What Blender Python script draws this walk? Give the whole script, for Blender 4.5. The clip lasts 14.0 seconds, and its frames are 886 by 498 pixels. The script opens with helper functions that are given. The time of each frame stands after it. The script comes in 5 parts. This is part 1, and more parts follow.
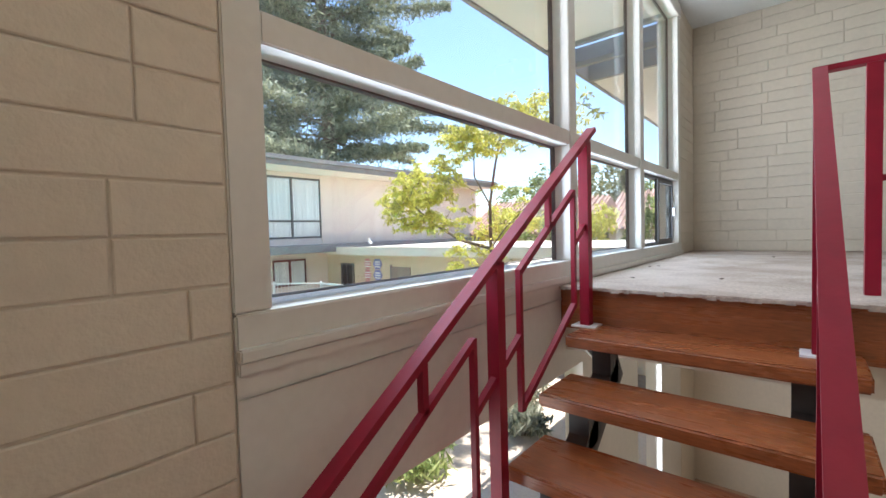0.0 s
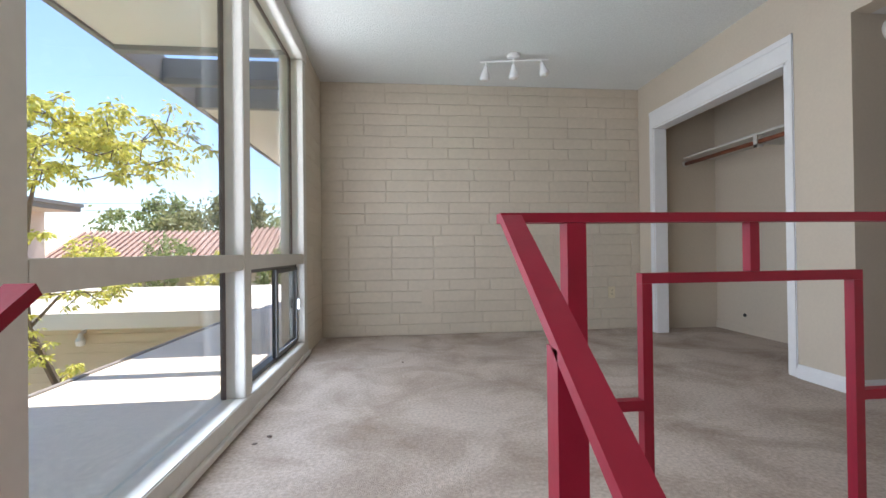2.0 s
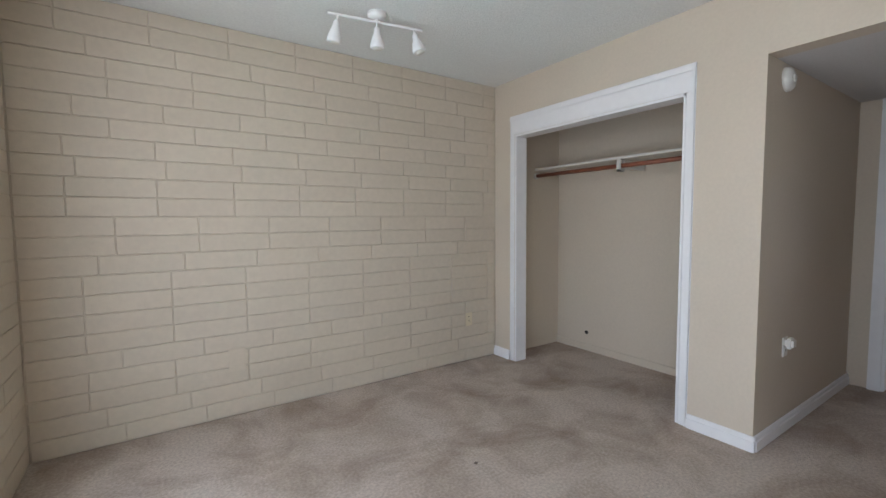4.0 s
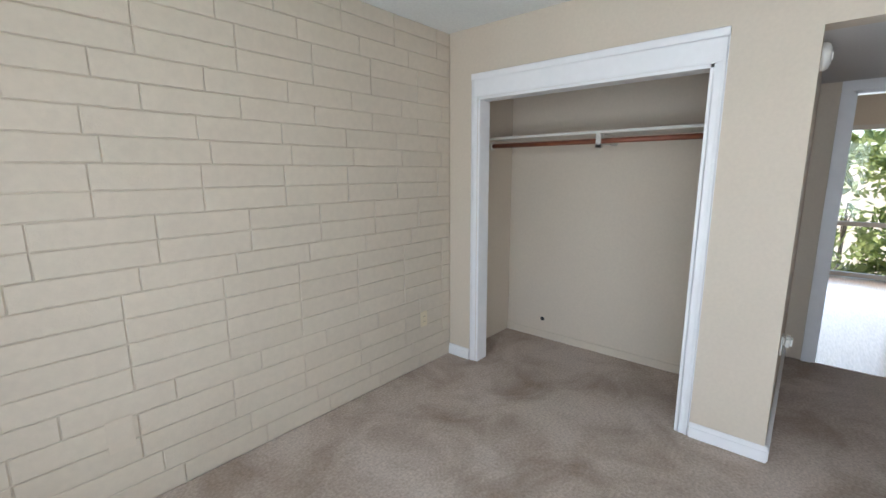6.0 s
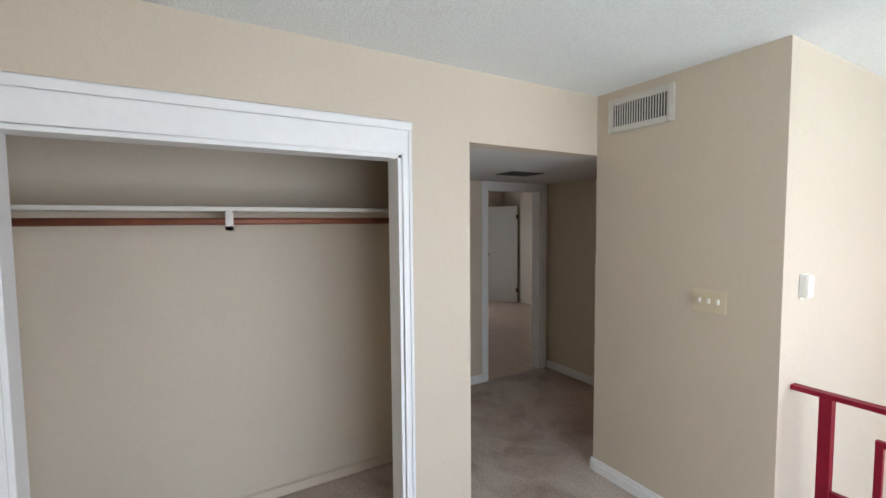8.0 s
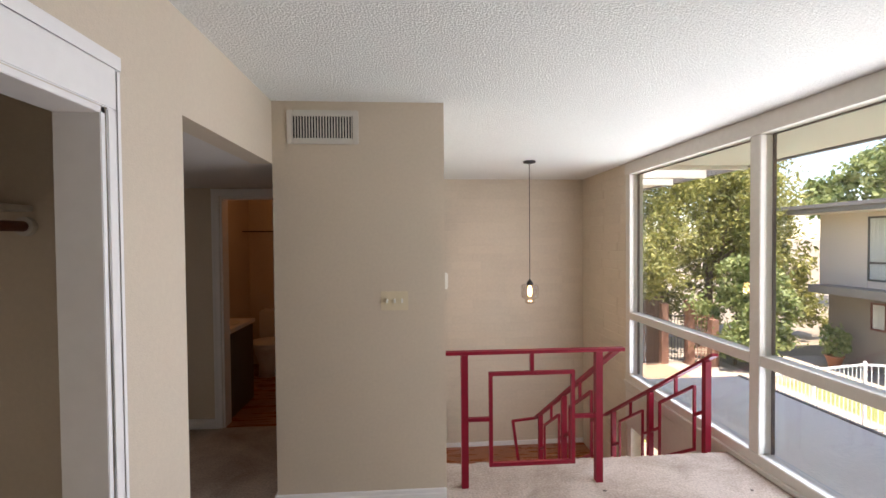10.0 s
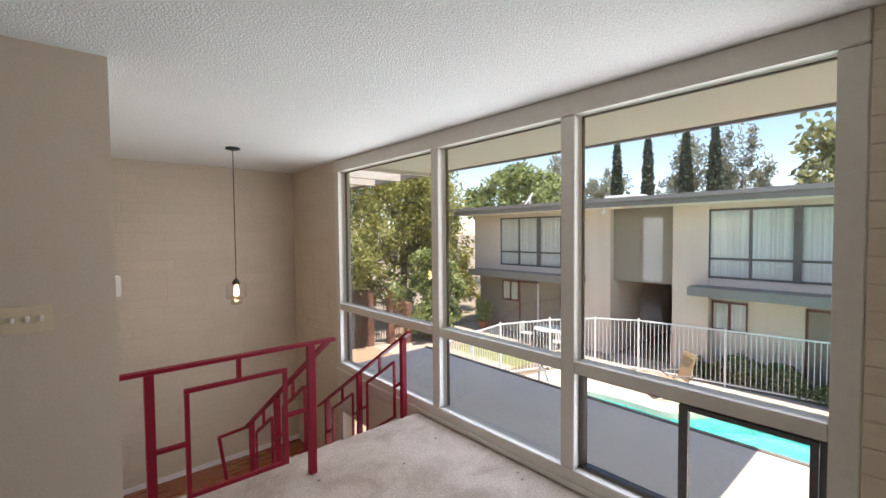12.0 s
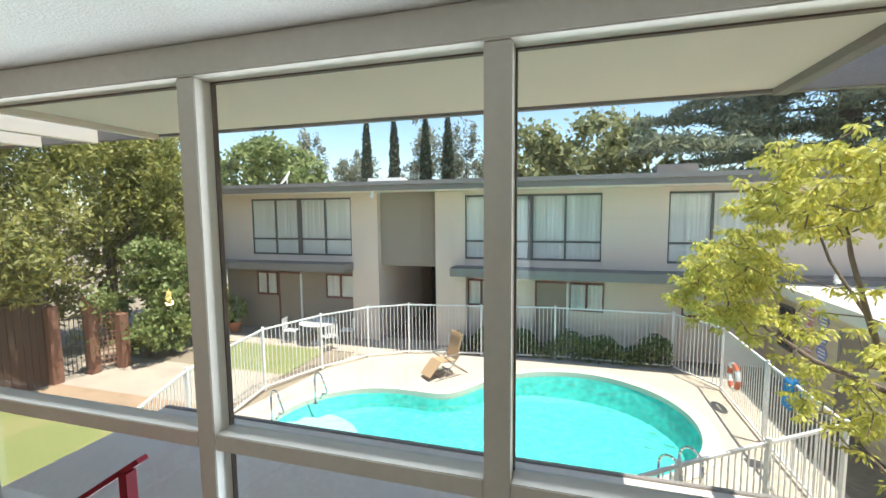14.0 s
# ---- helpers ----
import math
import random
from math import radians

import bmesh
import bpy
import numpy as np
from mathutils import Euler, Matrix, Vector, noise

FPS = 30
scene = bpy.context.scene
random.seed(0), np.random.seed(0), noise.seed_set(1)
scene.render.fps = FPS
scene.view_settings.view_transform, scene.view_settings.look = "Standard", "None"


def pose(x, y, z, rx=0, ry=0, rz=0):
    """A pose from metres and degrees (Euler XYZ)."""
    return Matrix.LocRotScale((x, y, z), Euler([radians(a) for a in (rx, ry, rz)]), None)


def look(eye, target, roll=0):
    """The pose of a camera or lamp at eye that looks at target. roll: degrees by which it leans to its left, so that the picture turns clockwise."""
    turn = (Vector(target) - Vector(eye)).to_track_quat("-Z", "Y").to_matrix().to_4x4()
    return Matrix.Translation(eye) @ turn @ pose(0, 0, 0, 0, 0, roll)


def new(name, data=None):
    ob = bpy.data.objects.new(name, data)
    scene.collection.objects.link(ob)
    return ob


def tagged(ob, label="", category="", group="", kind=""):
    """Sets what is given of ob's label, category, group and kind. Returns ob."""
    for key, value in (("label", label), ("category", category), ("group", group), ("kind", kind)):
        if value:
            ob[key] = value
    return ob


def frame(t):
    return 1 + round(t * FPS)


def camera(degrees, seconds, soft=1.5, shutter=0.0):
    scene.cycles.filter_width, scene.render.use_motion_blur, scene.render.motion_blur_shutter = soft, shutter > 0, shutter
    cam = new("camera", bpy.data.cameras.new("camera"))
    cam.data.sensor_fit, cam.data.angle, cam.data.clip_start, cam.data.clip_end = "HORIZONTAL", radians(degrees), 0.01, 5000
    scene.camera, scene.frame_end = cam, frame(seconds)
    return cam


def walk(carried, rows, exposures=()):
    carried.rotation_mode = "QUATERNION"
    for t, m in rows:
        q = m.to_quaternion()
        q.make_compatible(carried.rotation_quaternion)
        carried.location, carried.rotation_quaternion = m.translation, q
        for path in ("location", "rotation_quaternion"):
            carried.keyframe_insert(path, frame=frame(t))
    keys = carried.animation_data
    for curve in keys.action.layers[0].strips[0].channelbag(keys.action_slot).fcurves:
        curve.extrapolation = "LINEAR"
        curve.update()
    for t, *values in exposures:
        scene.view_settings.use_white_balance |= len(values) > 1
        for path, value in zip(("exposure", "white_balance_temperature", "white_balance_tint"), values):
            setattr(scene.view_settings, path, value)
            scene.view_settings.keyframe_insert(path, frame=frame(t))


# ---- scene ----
cam = camera(92.2, 14.0)
PATH = [
    (0, (0.941, -1.844, 0.283), (-0.351, -0.32, 0.204), -1.6),
    (0.5, (0.822, -1.548, 0.376), (0.003, 0.273, 0.306), -1.4),
    (1, (0.776, -1.252, 0.502), (0.325, 0.696, 0.475), -1.2),
    (1.5, (0.754, -0.909, 0.669), (0.647, 1.088, 0.668), -0.9),
    (2, (0.742, -0.522, 0.803), (0.94, 1.468, 0.816), -0.7),
    (2.5, (0.683, -0.181, 0.949), (1.171, 1.758, 0.97), -0.5),
    (3, (0.613, 0.119, 1.055), (1.363, 1.973, 1.066), -0.4),
    (3.2, (0.585, 0.25, 1.088), (1.434, 2.061, 1.081), -0.4),
    (5.5, (0.592, 1.219, 1.452), (1.951, 2.642, 1.093), -0.3),
    (6, (0.639, 1.507, 1.455), (2.131, 2.79, 1.102), -0.2),
    (6.5, (0.714, 1.797, 1.504), (2.474, 2.699, 1.209), 0.1),
    (7, (0.849, 2.149, 1.554), (2.817, 2.446, 1.36), 0.5),
    (7.5, (1.042, 2.525, 1.637), (3.0, 2.144, 1.493), 0.1),
    (7.7, (1.138, 2.655, 1.65), (3.027, 2.01, 1.515), -0.2),
    (9.8, (2.28, 3.14, 1.606), (2.324, 1.141, 1.568), -0.5),
    (10, (2.342, 3.162, 1.606), (2.21, 1.167, 1.566), -0.5),
    (10.5, (2.444, 3.213, 1.595), (1.914, 1.285, 1.543), -0.4),
    (11, (2.483, 3.236, 1.582), (1.672, 1.409, 1.527), -0.4),
    (11.5, (2.462, 3.25, 1.574), (1.403, 1.554, 1.511), -0.5),
    (12, (2.31, 3.131, 1.598), (0.999, 1.622, 1.525), -0.5),
    (12.5, (2.036, 2.852, 1.65), (0.471, 1.611, 1.552), -0.6),
    (13, (1.773, 2.576, 1.682), (0.03, 1.603, 1.56), -0.5),
    (13.5, (1.575, 2.234, 1.72), (-0.294, 1.535, 1.575), -0.7),
    (14, (1.425, 1.866, 1.762), (-0.489, 1.313, 1.583), -0.5),
]
EXPOSURES = [(0, 1.42, 6200, 14), (1, 1.38, 6250, 16), (2, 1.18, 6350, 17), (3, 1.14, 6350, 17), (5.5, 1.62, 6250, 15), (6.5, 1.6, 6150, 14), (7, 1.68, 6300, 15), (7.5, 1.8, 6300, 15),
             (10, 1.48, 6900, 23), (11, 1.14, 6900, 22), (12, 1.0, 6750, 21), (13, 0.98, 6600, 16), (14, 0.86, 6500, 9)]
walk(cam, [(t, look(eye, target, roll)) for t, eye, target, roll in PATH], EXPOSURES)

# ---- light ----
world = bpy.data.worlds.new("world")
scene.world = world
world.use_nodes = True
SUN_TO = Vector((0.10, 0.30, 1.0)).normalized()
sky = world.node_tree.nodes.new("ShaderNodeTexSky")
sky.sky_type = "NISHITA"
sky.sun_disc = False
sky.sun_elevation = math.asin(SUN_TO.z)
sky.sun_rotation = math.atan2(SUN_TO.x, SUN_TO.y)
sky.air_density, sky.dust_density, sky.ozone_density = 1.0, 0.15, 2.0
back = world.node_tree.nodes["Background"]
back.inputs["Strength"].default_value = 0.15
world.node_tree.links.new(sky.outputs[0], back.inputs["Color"])
sun = new("sun", bpy.data.lights.new("sun", "SUN"))
sun.data.energy, sun.data.angle, sun.data.color = 5.0, radians(0.5), (1.0, 0.95, 0.87)
sun.matrix_world = look(SUN_TO * 40, (0, 0, 0))


def lamp(name, kind, at, energy, color, size=0.1):
    ob = new(name, bpy.data.lights.new(name, kind))
    ob.data.energy, ob.data.color = energy, color
    ob.data.shadow_soft_size = size
    ob.location = at
    return ob


lamp("pendant_light", "POINT", (1.12, -1.31, 1.02), 1.8, (1.0, 0.62, 0.3), 0.03)
lamp("bathroom_light", "POINT", (3.75, -1.3, 2.2), 1.0, (1.0, 0.45, 0.16), 0.06)


def window_sky(at, w, h, energy, rz, color=(0.83, 0.92, 1.0)):
    """Skylight entering through an opening."""
    ob = new("window_sky", bpy.data.lights.new("window_sky", "AREA"))
    ob.data.shape, ob.data.size, ob.data.size_y = "RECTANGLE", w, h
    ob.data.energy, ob.data.color = energy, color
    ob.matrix_world = pose(*at, 90, 0, rz)
    return ob


WINDOW_W = 3.4     # watts for each square metre of opening
for a, b in ((-1.35, 0.322), (0.412, 1.597), (1.692, 2.865)):
    window_sky((-0.05, (a + b) / 2, 1.56), b - a - 0.04, 1.46, WINDOW_W * (b - a) * 1.46, -90)
    window_sky((-0.052, (a + b) / 2, 0.42), b - a - 0.04, 0.56, WINDOW_W * (b - a) * 0.56 * 1.5, -90, (0.72, 0.86, 1.0))
window_sky((-0.06, -0.43, -1.5), 1.7, 2.0, WINDOW_W * 2.4, -90)
window_sky((8.55, 0.98, 1.05), 0.98, 1.9, 7, 90)
window_sky((8.55, -1.475, 1.15), 0.58, 1.6, 4, 90)
window_sky((-0.06, 1.85, -1.5), 0.66, 2.0, 9, -90)


# ---- materials ----
def material(name, color, rough=0.6, metal=0.0, grain=40.0, vary=0.06, bump=0.1, bump_scale=None, stain=0.0, stain_scale=1.5,
             stain_color=None, spec=0.5, stain_from=0.48, stain_to=0.72, random_vary=0.0, stretch=(1, 1, 1), coat=0.0, swirl=0.0):
    m = bpy.data.materials.new(name)
    m.use_nodes = True
    nt = m.node_tree
    n, l = nt.nodes, nt.links
    b = n["Principled BSDF"]
    b.inputs["Metallic"].default_value = metal
    b.inputs["Specular IOR Level"].default_value = spec
    b.inputs["Coat Weight"].default_value = coat
    co = n.new("ShaderNodeTexCoord")
    mp = n.new("ShaderNodeMapping")
    mp.inputs["Scale"].default_value = stretch
    geo = n.new("ShaderNodeNewGeometry")
    l.new(geo.outputs["Position"], mp.inputs["Vector"])
    fine = n.new("ShaderNodeTexNoise")
    fine.inputs["Scale"].default_value = grain
    fine.inputs["Detail"].default_value = 5
    l.new(mp.outputs[0], fine.inputs["Vector"])
    big = n.new("ShaderNodeTexNoise")
    big.inputs["Scale"].default_value = stain_scale
    big.inputs["Detail"].default_value = 6
    big.inputs["Roughness"].default_value = 0.62
    big.inputs["Distortion"].default_value = swirl
    l.new(mp.outputs[0], big.inputs["Vector"])
    ramp = n.new("ShaderNodeMapRange")
    ramp.inputs[1].default_value, ramp.inputs[2].default_value = 0.3, 0.7
    ramp.inputs[3].default_value, ramp.inputs[4].default_value = 1 - vary, 1 + vary
    l.new(fine.outputs["Fac"], ramp.inputs[0])
    ramp2 = n.new("ShaderNodeMapRange")
    ramp2.inputs[1].default_value, ramp2.inputs[2].default_value = stain_from, stain_to
    ramp2.inputs[3].default_value, ramp2.inputs[4].default_value = 0.0, stain
    l.new(big.outputs["Fac"], ramp2.inputs[0])
    mix = n.new("ShaderNodeMix")
    mix.data_type = "RGBA"
    mix.inputs[6].default_value = (*color, 1)
    dark = stain_color or tuple(c * 0.55 for c in color)
    mix.inputs[7].default_value = (*dark, 1)
    l.new(ramp2.outputs[0], mix.inputs[0])
    mul = n.new("ShaderNodeVectorMath")
    mul.operation = "SCALE"
    l.new(mix.outputs[2], mul.inputs[0])
    last = ramp.outputs[0]
    if random_vary:
        info = n.new("ShaderNodeObjectInfo")
        r = n.new("ShaderNodeMapRange")
        r.inputs[3].default_value, r.inputs[4].default_value = 1 - random_vary, 1 + random_vary
        l.new(info.outputs["Random"], r.inputs[0])
        mm = n.new("ShaderNodeMath")
        mm.operation = "MULTIPLY"
        l.new(last, mm.inputs[0]), l.new(r.outputs[0], mm.inputs[1])
        last = mm.outputs[0]
    l.new(last, mul.inputs["Scale"])
    l.new(mul.outputs[0], b.inputs["Base Color"])
    rr = n.new("ShaderNodeMapRange")
    rr.inputs[3].default_value, rr.inputs[4].default_value = max(0.02, rough - 0.08), min(1, rough + 0.08)
    l.new(big.outputs["Fac"], rr.inputs[0])
    l.new(rr.outputs[0], b.inputs["Roughness"])
    if bump:
        bt = n.new("ShaderNodeTexNoise")
        bt.inputs["Scale"].default_value = bump_scale or grain
        bt.inputs["Detail"].default_value = 4
        l.new(mp.outputs[0], bt.inputs["Vector"])
        bp = n.new("ShaderNodeBump")
        bp.inputs["Strength"].default_value = bump
        bp.inputs["Distance"].default_value = 0.01
        l.new(bt.outputs["Fac"], bp.inputs["Height"])
        l.new(bp.outputs[0], b.inputs["Normal"])
    return m


def leaf_material(name, a, b_col, trans=0.35):
    m = bpy.data.materials.new(name)
    m.use_nodes = True
    n, l = m.node_tree.nodes, m.node_tree.links
    b = n["Principled BSDF"]
    geo = n.new("ShaderNodeNewGeometry")
    mix = n.new("ShaderNodeMix")
    mix.data_type = "RGBA"
    mix.inputs[6].default_value, mix.inputs[7].default_value = (*a, 1), (*b_col, 1)
    l.new(geo.outputs["Random Per Island"], mix.inputs[0])
    l.new(mix.outputs[2], b.inputs["Base Color"])
    b.inputs["Roughness"].default_value = 0.55
    tr = n.new("ShaderNodeBsdfTranslucent")
    l.new(mix.outputs[2], tr.inputs["Color"])
    ms = n.new("ShaderNodeMixShader")
    ms.inputs[0].default_value = trans
    l.new(b.outputs[0], ms.inputs[1]), l.new(tr.outputs[0], ms.inputs[2])
    l.new(ms.outputs[0], n["Material Output"].inputs["Surface"])
    return m


def glass_material(name, tint, rough=0.0, ior=1.45):
    """A thin pane: clear transmission with a tint, and a glossy film."""
    m = bpy.data.materials.new(name)
    m.use_nodes = True
    n, l = m.node_tree.nodes, m.node_tree.links
    n.remove(n["Principled BSDF"])
    t = n.new("ShaderNodeBsdfTransparent")
    t.inputs["Color"].default_value = (*tint, 1)
    g = n.new("ShaderNodeBsdfGlossy")
    g.inputs["Roughness"].default_value = rough
    g.inputs["Color"].default_value = (0.9, 0.95, 1, 1)
    lw = n.new("ShaderNodeLayerWeight")
    pw = n.new("ShaderNodeMath")
    pw.operation = "POWER"
    pw.inputs[1].default_value = 5.0
    fr = n.new("ShaderNodeMapRange")
    fr.inputs[3].default_value, fr.inputs[4].default_value = ((ior - 1) / (ior + 1)) ** 2, 0.85
    l.new(lw.outputs["Facing"], pw.inputs[0]), l.new(pw.outputs[0], fr.inputs[0])
    ms = n.new("ShaderNodeMixShader")
    l.new(fr.outputs[0], ms.inputs[0])
    l.new(t.outputs[0], ms.inputs[1]), l.new(g.outputs[0], ms.inputs[2])
    l.new(ms.outputs[0], n["Material Output"].inputs["Surface"])
    return m


def emitter(name, color, strength):
    m = bpy.data.materials.new(name)
    m.use_nodes = True
    b = m.node_tree.nodes["Principled BSDF"]
    b.inputs["Base Color"].default_value = (*color, 1)
    b.inputs["Emission Color"].default_value = (*color, 1)
    b.inputs["Emission Strength"].default_value = strength
    return m


BEIGE = (0.605, 0.52, 0.412)
M_WALL = material("beige_wall_paint", BEIGE, 0.6, grain=55, vary=0.025, bump=0.12, bump_scale=160, stain=0.10, stain_scale=1.1)
M_BLOCK = material("painted_block", (0.59, 0.512, 0.405), 0.55, grain=30, vary=0.035, bump=0.16, bump_scale=110, stain=0.12, random_vary=0.025)
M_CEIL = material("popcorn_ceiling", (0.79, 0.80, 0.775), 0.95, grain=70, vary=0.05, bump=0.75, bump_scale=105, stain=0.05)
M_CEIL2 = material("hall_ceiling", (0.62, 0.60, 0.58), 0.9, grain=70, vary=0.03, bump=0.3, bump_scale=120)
M_TRIM = material("white_gloss_paint", (0.82, 0.81, 0.80), 0.38, grain=20, vary=0.02, bump=0.06, bump_scale=30, stain=0.06)
M_FRAME = material("window_frame_paint", (0.62, 0.59, 0.53), 0.45, grain=25, vary=0.03, bump=0.08, bump_scale=35, stain=0.12)
M_CARPET = material("worn_beige_carpet", (0.54, 0.46, 0.395), 1.0, grain=70, vary=0.18, bump=0.6, bump_scale=230, stain=0.8,
                    stain_scale=2.3, swirl=0.6, stain_color=(0.255, 0.185, 0.135), spec=0.1, stain_from=0.39, stain_to=0.73)
M_RED = material("red_enamel", (0.235, 0.005, 0.021), 0.45, grain=14, vary=0.08, bump=0.05, bump_scale=60, stain=0.25, coat=0.0, spec=0.3)
M_WOOD = material("stained_wood", (0.30, 0.092, 0.03), 0.28, grain=16, vary=0.28, bump=0.15, bump_scale=20, stain=0.45, stain_scale=2,
                  stretch=(1.2, 9, 9), coat=0.15)
M_ROD = material("closet_rod_wood", (0.22, 0.07, 0.035), 0.45, grain=12, vary=0.2, bump=0.05)
M_STEEL = material("black_steel", (0.03, 0.028, 0.027), 0.5, grain=20, vary=0.2, bump=0.1)
M_BEAD = material("brown_glazing_bead", (0.16, 0.12, 0.10), 0.6, grain=20, vary=0.1, bump=0)
M_ALU = material("dark_aluminium", (0.11, 0.105, 0.10), 0.45, metal=0.6, grain=30, vary=0.1, bump=0.04)
M_GLASS = glass_material("window_glass", (0.93, 0.95, 0.945))
M_STUCCO = material("white_stucco", (0.80, 0.71, 0.60), 0.9, grain=60, vary=0.05, bump=0.4, bump_scale=120, stain=0.12)
M_PINE = material("wood_floor", (0.50, 0.36, 0.26), 0.22, grain=10, vary=0.15, bump=0.05, stain=0.3, stretch=(1, 8, 1))
M_PLASTIC = material("white_plastic", (0.78, 0.76, 0.70), 0.4, grain=20, vary=0.02, bump=0)
M_ALMOND = material("almond_plastic", (0.66, 0.57, 0.40), 0.4, grain=20, vary=0.02, bump=0)
M_BLACK = material("black_metal", (0.015, 0.015, 0.015), 0.5, bump=0)
M_BRASS = material("aged_brass", (0.16, 0.07, 0.045), 0.4, metal=0.8, bump=0.05)
M_CHROME = material("chrome", (0.6, 0.6, 0.6), 0.2, metal=1.0, bump=0)
M_CONC = material("shaded_concrete_roof", (0.80, 0.70, 0.60), 0.9, grain=30, vary=0.1, bump=0.2, stain=0.3, stain_scale=0.9)
M_DECK = material("pool_deck", (0.55, 0.465, 0.365), 0.85, grain=25, vary=0.08, bump=0.2, stain=0.3, stain_scale=0.8)
M_PATH = material("dusty_path", (0.46, 0.38, 0.30), 0.9, grain=25, vary=0.12, bump=0.2, stain=0.45, stain_scale=1.1)
M_TANSOIL = material("tan_soil", (0.40, 0.27, 0.17), 0.95, grain=30, vary=0.2, bump=0.5, stain=0.5, stain_scale=1.6)
M_FACADE = material("pale_siding", (0.76, 0.63, 0.52), 0.85, grain=20, vary=0.05, bump=0.2, stain=0.15, stain_scale=0.7)
M_TAUPE = material("taupe_panel", (0.30, 0.245, 0.195), 0.8, grain=20, vary=0.05, bump=0.15, stain=0.2, stain_scale=0.6)
M_FASCIA = material("grey_brown_fascia", (0.24, 0.215, 0.195), 0.7, grain=20, vary=0.08, bump=0.1, stain=0.2)
M_DARKFRAME = material("dark_window_frame", (0.12, 0.11, 0.10), 0.5, bump=0.05)
M_REDFRAME = material("red_brown_frame", (0.17, 0.055, 0.04), 0.55, bump=0.05)
# flat curtains: stretched tone bands paint the shade of vertical folds
M_CURTAIN = material("pale_curtain_fold_shade", (0.86, 0.83, 0.77), 0.9, grain=1.0, vary=0.22, bump=0.3, bump_scale=6, stretch=(1, 16, 0.25))
# near-black base colour paints in the shade of unlit rooms and the passage
M_ROOMSHADE = material("painted_interior_shade", (0.05, 0.045, 0.04), 0.9, bump=0)
M_WHITEMETAL = material("white_fence_paint", (0.78, 0.76, 0.73), 0.45, grain=20, vary=0.04, bump=0.05, stain=0.1)
M_GRASS = material("lawn", (0.22, 0.24, 0.08), 0.95, grain=60, vary=0.4, bump=0.8, bump_scale=90, stain=0.7, stain_scale=0.7, stain_color=(0.36, 0.29, 0.14))
M_SOIL = material("bare_soil", (0.22, 0.15, 0.10), 0.95, grain=30, vary=0.25, bump=0.6, stain=0.4)
M_GROUND = material("dry_ground", (0.30, 0.24, 0.17), 0.95, grain=12, vary=0.2, bump=0.4, stain=0.4, stain_scale=0.3)
M_BARK = material("bark", (0.20, 0.15, 0.115), 0.95, grain=25, vary=0.3, bump=0.8, stretch=(4, 4, 1))
# turquoise plaster; the mottling paints rippled sunlight into its colour
M_POOL = material("pool_plaster_ripple_light", (0.10, 0.59, 0.53), 0.6, grain=7, vary=0.3, bump=0.05, stain=0.15)
M_GRAVEL = material("white_gravel_roof", (0.60, 0.56, 0.50), 0.95, grain=50, vary=0.15, bump=0.4, stain=0.2)
M_TILEROOF = material("clay_tile", (0.42, 0.27, 0.215), 0.8, grain=6, vary=0.2, bump=0.2, stain=0.3)
M_TERRACOTTA = material("terracotta", (0.42, 0.17, 0.09), 0.8, bump=0.1)
M_BOARD = material("weathered_fence_board", (0.10, 0.06, 0.04), 0.9, grain=12, vary=0.3, bump=0.3, stretch=(6, 6, 1))
M_BUOY = material("faded_orange", (0.62, 0.16, 0.08), 0.6, bump=0.05)
M_BLUE = material("blue_foam", (0.02, 0.22, 0.50), 0.6, bump=0.1)
M_POSTWOOD = material("reddish_post_wood", (0.26, 0.13, 0.085), 0.85, grain=14, vary=0.2, bump=0.2, stretch=(5, 5, 1))
M_CREAM = material("cream_siding", (0.66, 0.54, 0.38), 0.85, grain=20, vary=0.05, bump=0.15, stain=0.15, stain_scale=0.6)
M_POSTER_B = material("poster_blue", (0.22, 0.25, 0.50), 0.6, grain=9, vary=0.3, bump=0)
M_POSTER_R = material("poster_pink", (0.60, 0.22, 0.25), 0.6, grain=9, vary=0.3, bump=0)
M_COPING = material("pale_coping", (0.62, 0.55, 0.45), 0.8, grain=25, vary=0.06, bump=0.1, stain=0.15)
M_POOLSTEP = material("pale_pool_step", (0.50, 0.80, 0.74), 0.6, grain=8, vary=0.05, bump=0.05)
M_FARGLASS = glass_material("far_window_glass", (0.93, 0.94, 0.94))
M_LAMPGLASS = glass_material("lamp_glass", (0.88, 0.84, 0.80), 0.03)


def water_material():
    m = glass_material("pool_water", (0.72, 0.98, 0.95), 0.1, 1.33)
    n, l = m.node_tree.nodes, m.node_tree.links
    t = n.new("ShaderNodeTexNoise")
    t.inputs["Scale"].default_value = 4.0
    t.inputs["Detail"].default_value = 4
    geo = n.new("ShaderNodeNewGeometry")
    l.new(geo.outputs["Position"], t.inputs["Vector"])
    bp = n.new("ShaderNodeBump")
    bp.inputs["Strength"].default_value, bp.inputs["Distance"].default_value = 0.9, 0.14
    l.new(t.outputs["Fac"], bp.inputs["Height"])
    for k in n:
        if k.type in ("BSDF_GLOSSY", "LAYER_WEIGHT"):
            l.new(bp.outputs[0], k.inputs["Normal"])
    return m


M_WATER = water_material()


# ---- builders ----
def bm_box(bm, lo, hi):
    r = bmesh.ops.create_cube(bm, size=1.0)
    lo, hi = Vector(lo), Vector(hi)
    size, mid = hi - lo, (hi + lo) / 2
    for v in r["verts"]:
        v.co = Vector((v.co.x * size.x, v.co.y * size.y, v.co.z * size.z)) + mid
    return r["verts"]


